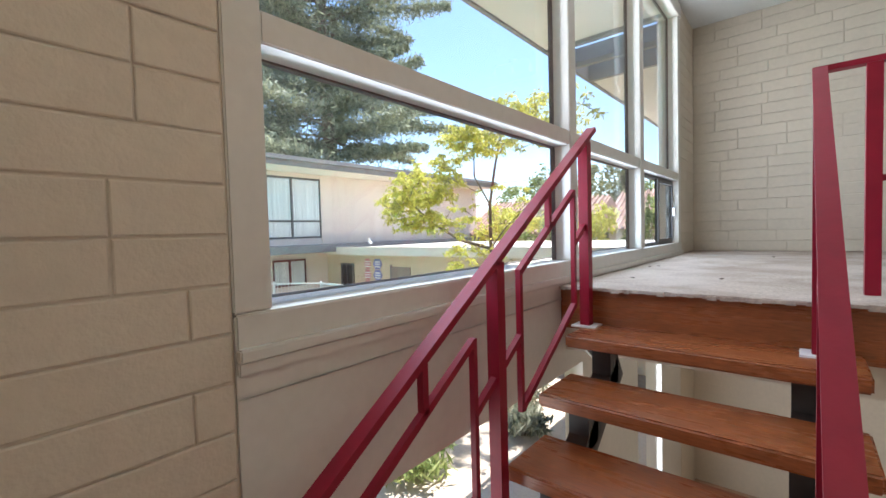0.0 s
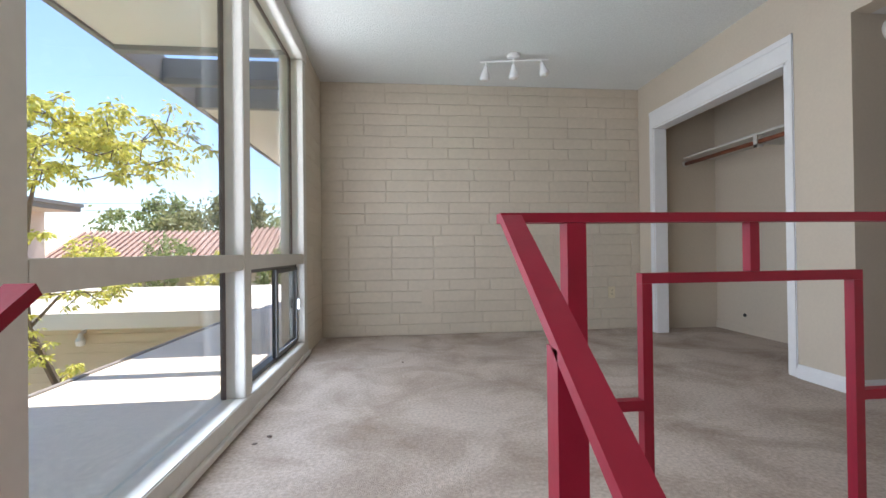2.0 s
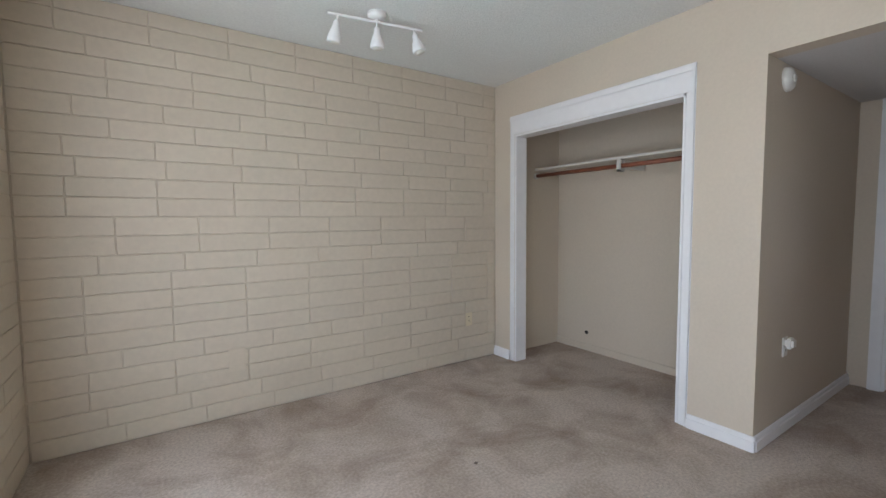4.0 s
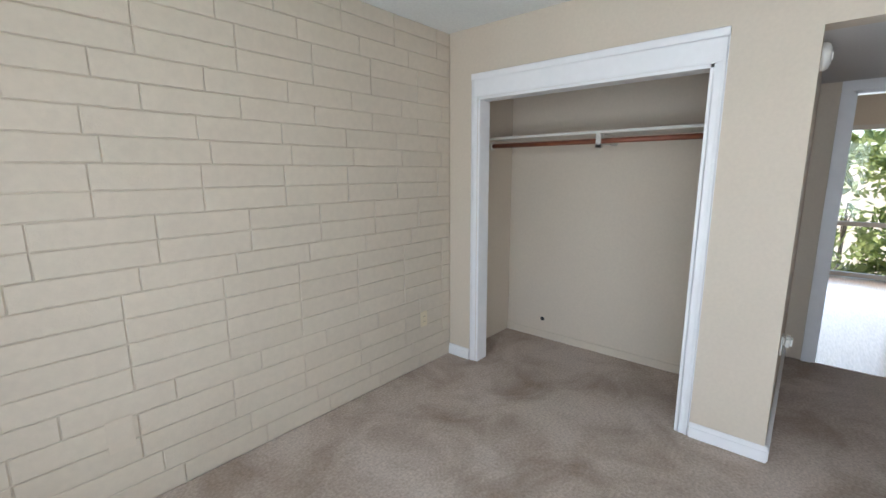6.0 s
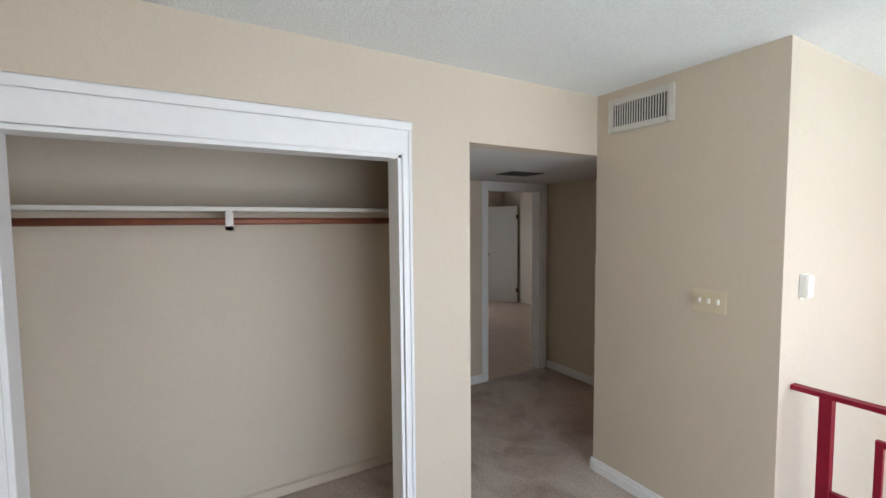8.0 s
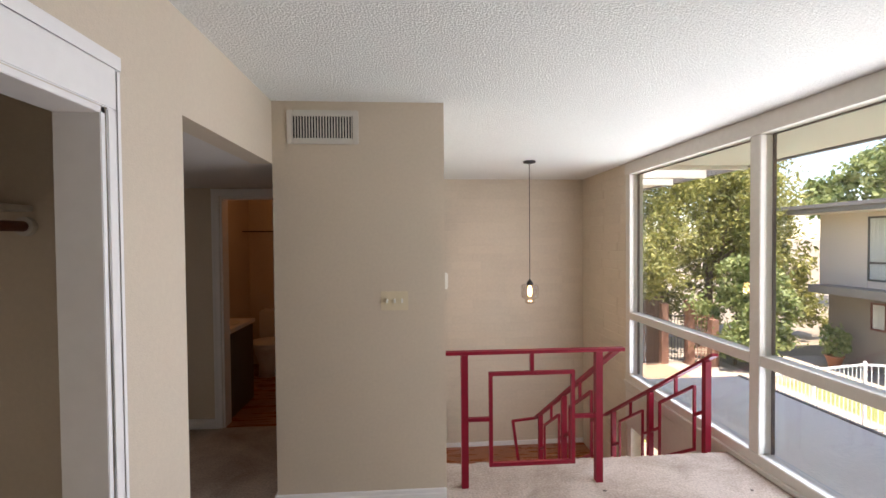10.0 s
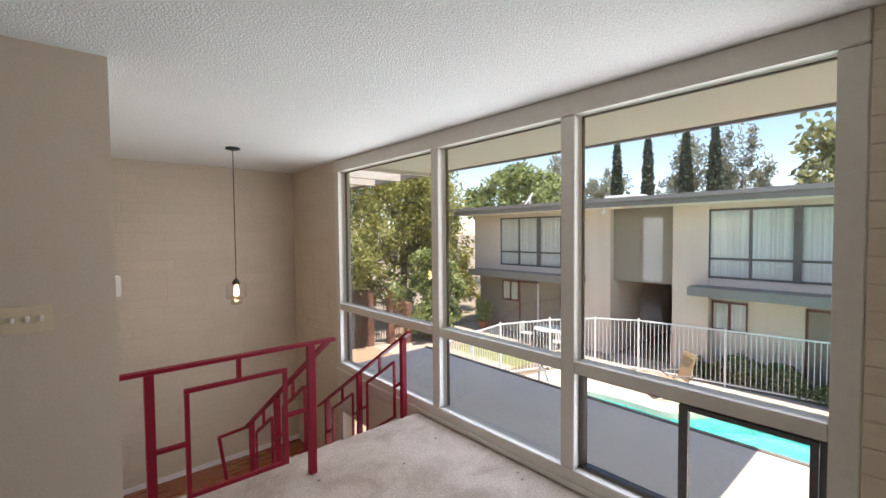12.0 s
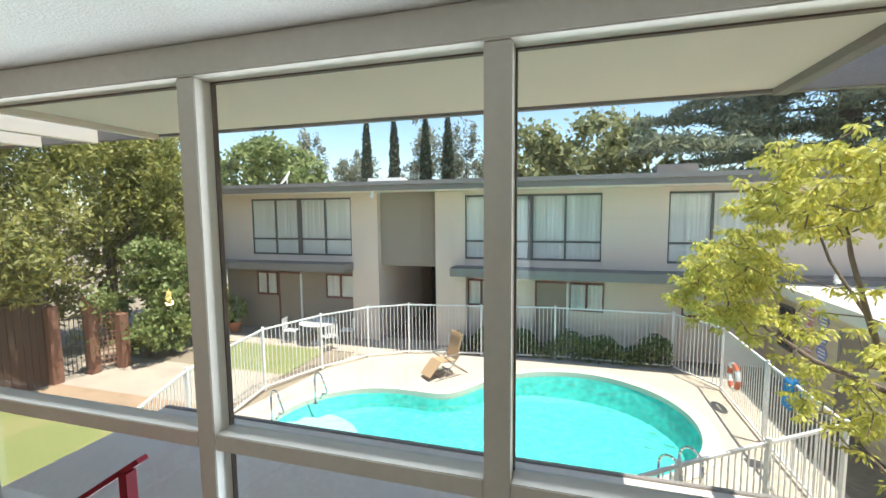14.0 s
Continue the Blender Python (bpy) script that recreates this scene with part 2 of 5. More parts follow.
def bevel_all(bm, w, seg=2):
    if w > 0:
        es = [e for e in bm.edges if len(e.link_faces) == 2 and e.calc_face_angle(0) > 0.6]
        bmesh.ops.bevel(bm, geom=es, offset=w, segments=seg, affect="EDGES", clamp_overlap=True)


def bm_tube(bm, a, b, ra, rb=None, sides=10, caps=True):
    a, b = Vector(a), Vector(b)
    rb = ra if rb is None else rb
    r = bmesh.ops.create_cone(bm, cap_ends=caps, segments=sides, radius1=ra, radius2=rb, depth=(b - a).length)
    q = (b - a).to_track_quat("Z", "Y").to_matrix().to_4x4()
    bmesh.ops.transform(bm, matrix=Matrix.Translation((a + b) / 2) @ q, verts=r["verts"])
    return r["verts"]


def bm_bar(bm, a, b, w, d, up=(0, 0, 1)):
    """A square bar from a to b, w wide across and d deep along the up direction."""
    a, b = Vector(a), Vector(b)
    f = (b - a).normalized()
    u = Vector(up)
    if abs(f.dot(u)) > 0.95:
        u = Vector((0, 1, 0))
    s = f.cross(u).normalized()
    u = s.cross(f).normalized()
    vs = []
    for p in (a, b):
        for i, j in ((-1, -1), (1, -1), (1, 1), (-1, 1)):
            vs.append(bm.verts.new(p + s * (i * w / 2) + u * (j * d / 2)))
    for q in ((3, 2, 1, 0), (4, 5, 6, 7), (0, 1, 5, 4), (1, 2, 6, 5), (2, 3, 7, 6), (3, 0, 4, 7)):
        bm.faces.new([vs[k] for k in q])
    return vs


def bm_lathe(bm, profile, at=(0, 0, 0), sides=24):
    rings = []
    for r, z in profile:
        rings.append([bm.verts.new((at[0] + r * math.cos(2 * math.pi * k / sides), at[1] + r * math.sin(2 * math.pi * k / sides), at[2] + z)) for k in range(sides)])
    for a, b in zip(rings, rings[1:]):
        for k in range(sides):
            bm.faces.new((a[k], a[(k + 1) % sides], b[(k + 1) % sides], b[k]))
    for ring in (rings[0], rings[-1]):
        if sum((v.co - ring[0].co).length for v in ring) > 1e-5:
            bm.faces.new(ring)


def finish(name, bm, mat, smooth=False):
    bmesh.ops.recalc_face_normals(bm, faces=bm.faces)
    me = bpy.data.meshes.new(name)
    bm.to_mesh(me)
    bm.free()
    me.materials.append(mat)
    if smooth:
        for p in me.polygons:
            p.use_smooth = True
    return new(name, me)


def part(name, bm, mat, parent=None, label="", smooth=False):
    ob = finish(name, bm, mat, smooth)
    if parent:
        ob.parent = parent
    if label:
        ob["label"] = label
    return ob


def box_part(name, lo, hi, mat, parent=None, bevel=0.004, label=""):
    bm = bmesh.new()
    bm_box(bm, lo, hi)
    bevel_all(bm, bevel)
    return part(name, bm, mat, parent, label)


def boxes_part(name, items, mat, parent=None, bevel=0.0, label=""):
    bm = bmesh.new()
    for lo, hi in items:
        bm_box(bm, lo, hi)
    bevel_all(bm, bevel)
    return part(name, bm, mat, parent, label)


def thing(name, at, label, category, group="", kind=""):
    e = new(name)
    e.location = at
    e.empty_display_size = 0.1
    return tagged(e, label, category, group, kind)


def structure(ob, label, category="wall"):
    return tagged(ob, label, category, kind="structure")


# ---- plan ----
H = 2.44            # ceiling
XC = 3.18           # closet wall
YB = 3.62           # block wall at the end
YS = 0.565          # vent wall
YH = 1.545          # hall edge of the closet wall
XS = 2.16           # stairwell side wall
YE = 0.15           # carpet edge at the stairs
YF = -2.66          # far wall of the stairwell
ZL = -1.25          # landing
ZG = -2.75          # ground outside
BAYS = ((-1.35, 0.322), (0.412, 1.597), (1.692, 2.865))

# floors
fl = boxes_part("floor", [((-0.02, YE, -0.012), (XS, YB, 0)), ((XS, YS - 0.1, -0.03), (XC, YB, 0)), ((XC, YH + 0.08, -0.03), (XC + 0.14, YB, 0)), ((XC + 0.14, YH + 0.08, -0.03), (3.97, YB + 0.1, 0)),
                          ((XC, -0.62, -0.03), (4.84, YH + 0.08, 0))], M_CARPET)
structure(fl, "worn stained beige carpet over the upper floor", "floor")
slab = boxes_part("floor_slab", [((0.0, YE + 0.08, -0.34), (9.0, YB + 0.2, -0.04)), ((XS + 0.12, -3.3, -0.34), (9.0, YE + 0.08, -0.04))], M_WALL)
structure(slab, "painted underside of the upper floor", "floor")
structure(box_part("stair_fascia", (0.0, YE + 0.03, -0.215), (XS, YE + 0.078, -0.013), M_WOOD, bevel=0.003), "stained wooden board along the floor edge at the stairs", "trim")
structure(box_part("landing_floor", (0.0, YF, ZL - 0.12), (XS, -1.34, ZL), M_WOOD), "dark stained wooden landing floor", "floor")
structure(box_part("lower_floor", (0.0, -4.2, -2.72), (6.0, YB + 0.2, -2.62), M_PINE), "wooden floor of the room below", "floor")
structure(boxes_part("wood_floor", [((4.84, -3.3, -0.034), (9.0, YB, 0.004))], M_PINE), "pale wooden floor of the bedrooms", "floor")

# ceilings
structure(boxes_part("ceiling", [((-0.14, YF - 0.1, H), (XC + 0.14, YB + 0.2, H + 0.12))], M_CEIL), "white popcorn textured ceiling", "ceiling")
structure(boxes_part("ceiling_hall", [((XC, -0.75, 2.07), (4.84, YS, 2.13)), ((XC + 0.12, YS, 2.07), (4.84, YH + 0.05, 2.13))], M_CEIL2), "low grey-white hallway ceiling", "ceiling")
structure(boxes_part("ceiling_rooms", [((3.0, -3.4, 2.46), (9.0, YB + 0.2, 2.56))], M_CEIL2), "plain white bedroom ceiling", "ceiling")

# walls
wn = boxes_part("wall_north", [((-0.14, YB + 0.008, -2.7), (XC + 0.82, YB + 0.2, H))], M_BLOCK)
structure(wn, "beige painted slump block wall")
ww = boxes_part("wall_window_end", [((-0.2, 2.96, -2.7), (-0.008, YB + 0.008, H))], M_BLOCK)
structure(ww, "beige painted block pier beside the window")
wp = boxes_part("wall_window_start", [((-0.2, YF - 0.2, -2.7), (-0.008, -1.44, H))], M_BLOCK)
structure(wp, "beige painted block pier beside the stairs")
wf = boxes_part("wall_south", [((-0.008, YF - 0.2, -2.7), (XS + 0.12, YF - 0.008, H))], M_BLOCK)
structure(wf, "beige painted block wall of the stairwell")
structure(boxes_part("wall_stairwell", [((XS, YF, -2.7), (XS + 0.12, YS - 0.12, H)), ((XS, YS - 0.12, -0.04), (XC, YS, H)), ((XC - 0.12, -0.62, 0), (XC, YS - 0.12, H))], M_WALL),
          "smooth beige wall with an air vent")
CL = (1.938, 3.362)   # closet opening
structure(boxes_part("wall_closet", [((XC, CL[1], 0), (XC + 0.12, YB, H)), ((XC, YH, 0), (XC + 0.12, CL[0], H)), ((XC, CL[0], 1.975), (XC + 0.12, CL[1], H)),
                                     ((XC, YS, 2.07), (XC + 0.12, YH, H))], M_WALL), "beige wall with closet opening and hallway opening")
structure(boxes_part("wall_closet_inside", [((3.97, YH + 0.09, 0), (4.07, YB + 0.1, H)), ((XC + 0.12, YH, 0), (4.84, YH + 0.09, H)), ((XC + 0.12, YB - 0.06, 0), (3.97, YB, H))], M_WALL),
          "beige plaster inside the closet")
structure(boxes_part("closet_ceiling", [((XC + 0.12, YH + 0.09, 2.25), (3.97, YB - 0.06, 2.3))], M_WALL), "closet ceiling", "ceiling")
D1, D2 = (0.55, 1.36), (-0.52, 0.22)   # bedroom doors
structure(boxes_part("wall_hall", [((4.84, D1[1], 0), (4.96, YH + 0.09, 2.46)), ((4.84, D2[1], 0), (4.96, D1[0], 2.46)), ((4.84, -0.75, 0), (4.96, D2[0], 2.46)),
                                   ((4.84, D1[0], 2.0), (4.96, D1[1], 2.46)), ((4.84, D2[0], 2.0), (4.96, D2[1], 2.46)),
                                   ((XC, -0.75, 2.0), (4.84, -0.62, 2.46)), ((4.01, -0.75, 0), (4.84, -0.62, 2.0)), ((XC, -0.75, 0), (3.25, -0.62, 2.0))], M_WALL),
          "beige hallway walls with door openings")
structure(boxes_part("wall_bedrooms", [((4.96, YB, 0), (9.0, YB + 0.2, 2.46)), ((4.96, 0.34, 0), (8.6, 0.46, 2.46)), ((4.96, -3.1, 0), (9.0, -2.95, 2.46)),
                                       ((8.6, 0.46, 2.05), (8.72, YB, 2.46)), ((8.6, 1.5, 0), (8.72, YB, 2.05)), ((8.6, -1.80, 2.0), (8.72, -1.15, 2.46)), ((8.6, -2.95, 0), (8.72, -1.80, 2.46)),
                                       ((8.6, -1.15, 0), (8.72, 0.46, 2.46)), ((8.6, -1.80, 0), (8.72, -1.15, 0.28))], M_WALL),
          "beige bedroom walls with tall windows")
structure(boxes_part("wall_bathroom", [((XC - 0.12, -2.56, 0), (XC, -0.75, 2.46)), ((4.5, -2.56, 0), (4.62, -0.75, 2.46)), ((XC - 0.12, -2.66, 0), (4.62, -2.56, 2.46))], M_WALL),
          "beige bathroom walls")
structure(boxes_part("bathroom_floor", [((XC, -2.56, -0.034), (4.5, -0.62, 0.0))], M_WOOD), "dark bathroom floor", "floor")
structure(boxes_part("wall_below", [((2.28, -4.2, -2.62), (2.4, YB, -0.34)), ((-0.2, -4.3, -2.62), (2.4, -4.2, -0.34))], M_WALL), "plain beige walls of the lower room")
structure(boxes_part("roof", [((-0.16, -9.0, H + 0.13), (9.2, 9.0, H + 0.35))], M_GRAVEL), "flat roof over the apartment", "roof")

# spandrel and lower window wall
structure(boxes_part("wall_spandrel", [((-0.14, -1.44, -0.46), (0.0, 2.96, 0.03))], M_FRAME), "painted panel under the window", "wall")
structure(boxes_part("wall_lower_window", [((-0.14, 0.55, -2.7), (-0.01, 1.5, -0.46)), ((-0.14, 2.2, -2.7), (-0.01, 2.96, -0.46)), ((-0.12, -1.44, -2.7), (-0.02, -1.36, -0.46)),
                                           ((-0.12, 0.47, -2.7), (-0.01, 0.55, -0.46)), ((-0.12, -1.36, -2.7), (-0.02, 0.5, -2.55))], M_FRAME), "painted posts of the lower window")

# ---- window ----
def window_wall():
    w = thing("window_1", (0, 0, 0), "tall painted window wall of three bays over a pool court", "window", kind="structure")
    x0, x1 = -0.115, 0.0
    box_part("header", (x0, -1.44, 2.31), (x1 + 0.012, 2.96, H - 0.002), M_FRAME, w, 0.006)
    box_part("sill", (x0, -1.44, 0.032), (x1 + 0.006, 2.96, 0.115), M_FRAME, w, 0.005)
    for a, b in ((-1.44, -1.35), (0.322, 0.412), (1.597, 1.692), (2.865, 2.96)):
        box_part("post", (x0, a, 0.116), (x1, b, 2.309), M_FRAME, w, 0.004)
    for k, (a, b) in enumerate(BAYS):
        box_part("transom", (x0, a + 0.001, 0.725), (x1 - 0.004, b - 0.001, 0.80), M_FRAME, w, 0.004)
        for z0, z1 in ((0.80, 2.31), (0.115, 0.725)):
            if k == 2 and z0 < 0.5:
                continue
            p = box_part("pane", (-0.098, a, z0), (-0.094, b, z1), M_GLASS, w, 0)
            p.visible_shadow = False
            bm = bmesh.new()
            for lo, hi in (((-0.112, a, z0), (-0.088, a + 0.006, z1)), ((-0.112, b - 0.006, z0), (-0.088, b, z1)),
                           ((-0.112, a + 0.006, z1 - 0.006), (-0.088, b - 0.006, z1))):
                bm_box(bm, lo, hi)
            part("glazing_bead", bm, M_BEAD, w)
    # aluminium slider in the last bay
    a, b = BAYS[2]
    mid = (a + b) / 2 + 0.02
    for lo, hi in (((a, 0.115), (a + 0.03, 0.725)), ((b - 0.03, 0.115), (b, 0.725)), ((a, 0.115), (b, 0.14)), ((a, 0.70), (b, 0.725))):
        box_part("slider_frame", (-0.11, lo[0], lo[1]), (-0.06, hi[0], hi[1]), M_ALU, w, 0.002)
    for lo, hi in (((mid - 0.02, 0.14), (mid + 0.025, 0.70)), ((b - 0.062, 0.14), (b - 0.031, 0.70)), ((mid + 0.025, 0.14), (b - 0.062, 0.165)), ((mid + 0.025, 0.675), (b - 0.062, 0.70))):
        box_part("slider_sash", (-0.075, lo[0], lo[1]), (-0.045, hi[0], hi[1]), M_ALU, w, 0.002)
    box_part("latch", (-0.044, b - 0.055, 0.38), (-0.026, b - 0.04, 0.46), M_CHROME, w, 0.002)
    for p in (box_part("pane", (-0.098, a, 0.14), (-0.094, mid, 0.70), M_GLASS, w, 0), box_part("pane", (-0.062, mid + 0.02, 0.165), (-0.058, b - 0.06, 0.675), M_GLASS, w, 0)):
        p.visible_shadow = False
    return w


window_wall()
trim = boxes_part("trim_under_window", [((0.0, -1.44, 0.012), (0.026, 2.96, 0.040)), ((0.0, -1.44, -0.02), (0.014, 2.96, 0.012)), ((0.0, -1.44, -0.075), (0.008, 2.96, -0.068))], M_FRAME, bevel=0.004)
structure(trim, "painted moulding under the window sill", "trim")


# closet and hall casings
def casing(name, label, axis, at, a, b, top, width, proud=0.018, head=None, depth=0.12, mat=M_TRIM):
    """A stepped casing round an opening in a wall of constant x at plane at."""
    head = head or width
    c = thing(name, (0, 0, 0), label, "casing", kind="structure")

    def q(lo, hi):
        return (lo, hi) if axis == "x" else ((lo[1], lo[0], lo[2]), (hi[1], hi[0], hi[2]))
    s = -1 if proud > 0 else 1
    p = abs(proud)
    f0, f1 = (at - p, at - 0.0005) if s < 0 else (at + 0.0005, at + p)
    i0, i1 = (at - 0.002, at + depth + 0.002) if s < 0 else (at - depth - 0.002, at + 0.002)
    for y0, y1, nm in ((a - width, a, "side_casing"), (b, b + width, "side_casing")):
        lo, hi = q((f0, y0, 0.0), (f1, y1, top))
        ob = box_part(nm, lo, hi, mat, c, 0.004)
        ym = y0 + (y1 - y0) * 0.62 if y0 >= b else y0 + (y1 - y0) * 0.1
        lo, hi = q((f0 - 0.003 if s < 0 else f1, ym, 0.0), (f0 if s < 0 else f1 + 0.003, ym + width * 0.28, top + head * 0.7))
        box_part("casing_bead", lo, hi, mat, c, 0.003)
    lo, hi = q((f0, a - width, top), (f1, b + width, top + head))
    box_part("head_casing", lo, hi, mat, c, 0.004)
    lo, hi = q((f0 - 0.003 if s < 0 else f1, a - width, top + head * 0.72), (f0 if s < 0 else f1 + 0.003, b + width, top + head * 0.98))
    box_part("casing_bead", lo, hi, mat, c, 0.003)
    for y0, y1 in ((a, a + 0.018), (b - 0.018, b)):
        lo, hi = q((i0, y0, 0.0), (i1, y1, top))
        box_part("jamb", lo, hi, mat, c, 0.002)
    lo, hi = q((i0, a, top - 0.018), (i1, b, top))
    box_part("head_jamb", lo, hi, mat, c, 0.002)
    return c


casing("closet_casing", "white painted casing round the open closet", "x", XC, CL[0], CL[1], 1.975, 0.055, head=0.16, proud=0.008)
casing("door_casing", "white casing of the first bedroom doorway", "x", 4.84, D1[0], D1[1], 2.0, 0.07)
casing("door_casing", "white casing of the second bedroom doorway", "x", 4.84, D2[0], D2[1], 2.0, 0.07)
casing("door_casing", "white casing of the bathroom doorway", "y", -0.62, 3.25, 4.01, 2.0, 0.065, proud=-0.018)


def baseboard(runs, mat=M_TRIM, label="white painted baseboard with a stepped top"):
    for lo, hi, ax in runs:
        bm = bmesh.new()
        bm_box(bm, lo, hi)
        bevel_all(bm, 0.004)
        b = part("baseboard", bm, mat)
        structure(b, label, "baseboard")
        l2, h2 = list(lo), list(hi)
        h2[2] = lo[2] + 0.06
        if ax == "x-":
            l2[0] -= 0.006
        elif ax == "x+":
            h2[0] += 0.006
        elif ax == "y+":
            h2[1] += 0.006
        else:
            l2[1] -= 0.006
        box_part("lower_step", l2, h2, mat, b, 0.003)


baseboard([((XC - 0.014, CL[1] + 0.055, 0), (XC, YB, 0.085), "x-"), ((XC - 0.014, YH - 0.014, 0), (XC, CL[0] - 0.055, 0.085), "x-"),
           ((XC, YH - 0.014, 0), (4.84, YH, 0.085), "y-"), ((XS + 0.0, YS, 0), (XC, YS + 0.014, 0.085), "y+"), ((XC, -0.6, 0), (XC + 0.014, YS + 0.014, 0.085), "x+"),
           ((4.075, -0.62, 0), (4.84, -0.606, 0.085), "y+"), ((4.826, D2[1] + 0.07, 0), (4.84, D1[0] - 0.07, 0.085), "x-"), ((5.0, 0.46, 0.004), (8.6, 0.474, 0.09), "y+"), ((8.586, -2.95, 0.004), (8.6, -1.15, 0.09), "x-"),
           ((XS - 0.014, YF, ZL), (XS, -1.62, ZL + 0.085), "x-"), ((0.0, YF, ZL), (XS - 0.02, YF + 0.014, ZL + 0.05), "y+")])

baseboard([((3.958, YH + 0.09, 0), (3.97, YB - 0.06, 0.065), "x-")], M_WALL, "beige painted-over baseboard inside the closet")


# ragged cut edge of the carpet
bm = bmesh.new()
rng = random.Random(8)
x = 0.0
while x < XS - 0.01:
    w = rng.uniform(0.012, 0.05)
    d = rng.uniform(0.002, 0.022)
    bm_box(bm, (x, YE - d, -0.012 - rng.uniform(0, 0.008)), (min(XS, x + w), YE + 0.004, rng.uniform(-0.004, 0.002)))
    x += w
structure(part("carpet_edge", bm, M_CARPET), "frayed pale cut edge of the carpet above the stairs", "carpet")


# bits of debris on the carpet
rng = random.Random(4)
for x, y in ((0.62, 0.75), (1.62, 1.0), (1.15, 0.55), (0.22, 0.62), (0.12, 1.35), (0.16, 1.42), (1.9, 2.3), (0.75, 2.6)):
    bm = bmesh.new()
    bmesh.ops.create_icosphere(bm, subdivisions=1, radius=0.011)
    for v in bm.verts:
        v.co = Vector((v.co.x * rng.uniform(0.7, 1.5), v.co.y * rng.uniform(0.6, 1.2), v.co.z * 0.35))
    bm.transform(Matrix.Translation((x, y, 0.0035)))
    tagged(part("debris", bm, M_BEAD), "small dark crumb of debris on the carpet", "debris", group="carpet debris")


# ---- stairs ----
RISE, GOING, FRONT = 0.178, 0.25, -0.11
def stairs():
    s = thing("staircase", (0.6, -0.8, ZL), "open staircase of stained wooden treads on black steel stringers", "stairs")
    inv = Matrix.Translation((-0.6, 0.8, -ZL))
    for k in range(1, 7):
        bm = bmesh.new()
        z, f = -RISE * k, FRONT - GOING * (k - 1)
        bm_box(bm, (0.15, f, z - 0.052), (1.10, f + 0.295, z))
        bevel_all(bm, 0.007, 3)
        bm.transform(inv)
        part("tread", bm, M_WOOD, s)
    for x in (0.27, 0.95):
        bm = bmesh.new()
        for k in range(1, 8):
            z, f = -RISE * k - 0.054, FRONT - GOING * (k - 1)
            bm_box(bm, (x - 0.04, f + 0.10, z - 0.17), (x + 0.04, f + 0.20, z))
        bm_bar(bm, (x, 0.12, -0.34), (x, -1.63, -0.34 - 1.68 * RISE / GOING), 0.08, 0.12)
        bm.transform(inv)
        part("stringer", bm, M_STEEL, s)
    for k in range(1, 7):
        for x in (0.2, 1.0):
            bm = bmesh.new()
            z, f = -RISE * k - 0.053, FRONT - GOING * (k - 1)
            vs = [bm.verts.new(p) for p in ((x, f + 0.06, z), (x, f + 0.2, z), (x, f + 0.2, z - 0.1), (x + 0.008, f + 0.06, z), (x + 0.008, f + 0.2, z), (x + 0.008, f + 0.2, z - 0.1))]
            for q in ((0, 1, 2), (5, 4, 3), (0, 3, 4, 1), (1, 4, 5, 2), (2, 5, 3, 0)):
                bm.faces.new([vs[i] for i in q])
            bm.transform(inv)
            part("bracket", bm, M_FRAME, s, "cream steel gusset plate")
    return s


stairs()


# ---- railings ----
def bar(name, a, b, w, d, parent, up=(0, 0, 1)):
    bm = bmesh.new()
    bm_bar(bm, a, b, w, d, up)
    bevel_all(bm, 0.003, 1)
    return part(name, bm, M_RED, parent)


SL = 0.655


def stair_rail(x, top_y, top_z, low_y, label, post_ys):
    r = thing("stair_railing", (x, -0.6, -0.9), label, "railing", group="red stair railings")
    o = Vector((-x, 0.6, 0.9))

    def P(y, z):
        return Vector((x, y, z)) + o

    def zt(y):
        return top_z - (top_y - y) * SL
    bar("handrail", P(top_y, top_z - 0.012), P(low_y, zt(low_y) - 0.012), 0.045, 0.022, r)
    for y in post_ys:
        foot = -RISE * max(1, 1 + math.ceil((FRONT - y) / GOING))
        bar("post", P(y, zt(y) - 0.022), P(y, foot), 0.045, 0.045, r)
        bm = bmesh.new()
        bm_box(bm, P(y, foot) - Vector((0.055, 0.05, -0.0005)), P(y, foot) + Vector((0.055, 0.05, 0.008)))
        part("foot_plate", bm, M_TRIM, r, "white speckled foot plate")
    for hi, lo in zip(post_ys, post_ys[1:]):
        span = hi - lo
        a, b = lo + 0.20 * span, hi - 0.18 * span
        drop = 0.17
        pa, pb = zt(a) - drop, zt(b) - drop
        bar("inner_bar", P(b, pb), P(a, pa), 0.022, 0.022, r)
        bar("inner_bar", P(a, pa + 0.008), P(a, pa - 0.508), 0.0195, 0.0195, r)
        bar("inner_bar", P(b, pb + 0.008), P(b, pb - 0.508), 0.0195, 0.0195, r)
        bar("inner_bar", P(b, pb - 0.50), P(a, pa - 0.50), 0.022, 0.022, r)
        m = (a + b) / 2
        bar("inner_bar", P(m, zt(m) - 0.02), P(m, zt(m) - drop), 0.022, 0.022, r)
        for y0, y1 in ((lo, a), (b, hi)):
            bar("inner_bar", P(y0, zt(y0) - drop - 0.23), P(y1, zt(y1) - drop - 0.23), 0.022, 0.022, r)
    return r


stair_rail(0.16, 0.20, 0.765, -1.62, "dark red square-tube railing along the window side of the stairs", (0.11, -0.66, -1.40))
rr = stair_rail(0.985, 0.40, 0.885, -1.60, "dark red square-tube railing on the open side of the stairs", (0.09, -0.66, -1.40))
o = -Vector((0.985, -0.6, -0.9))
bar("end_bar", Vector((0.985, -1.59, -0.43)) + o, Vector((1.25, -1.62, -0.47)) + o, 0.03, 0.022, rr)
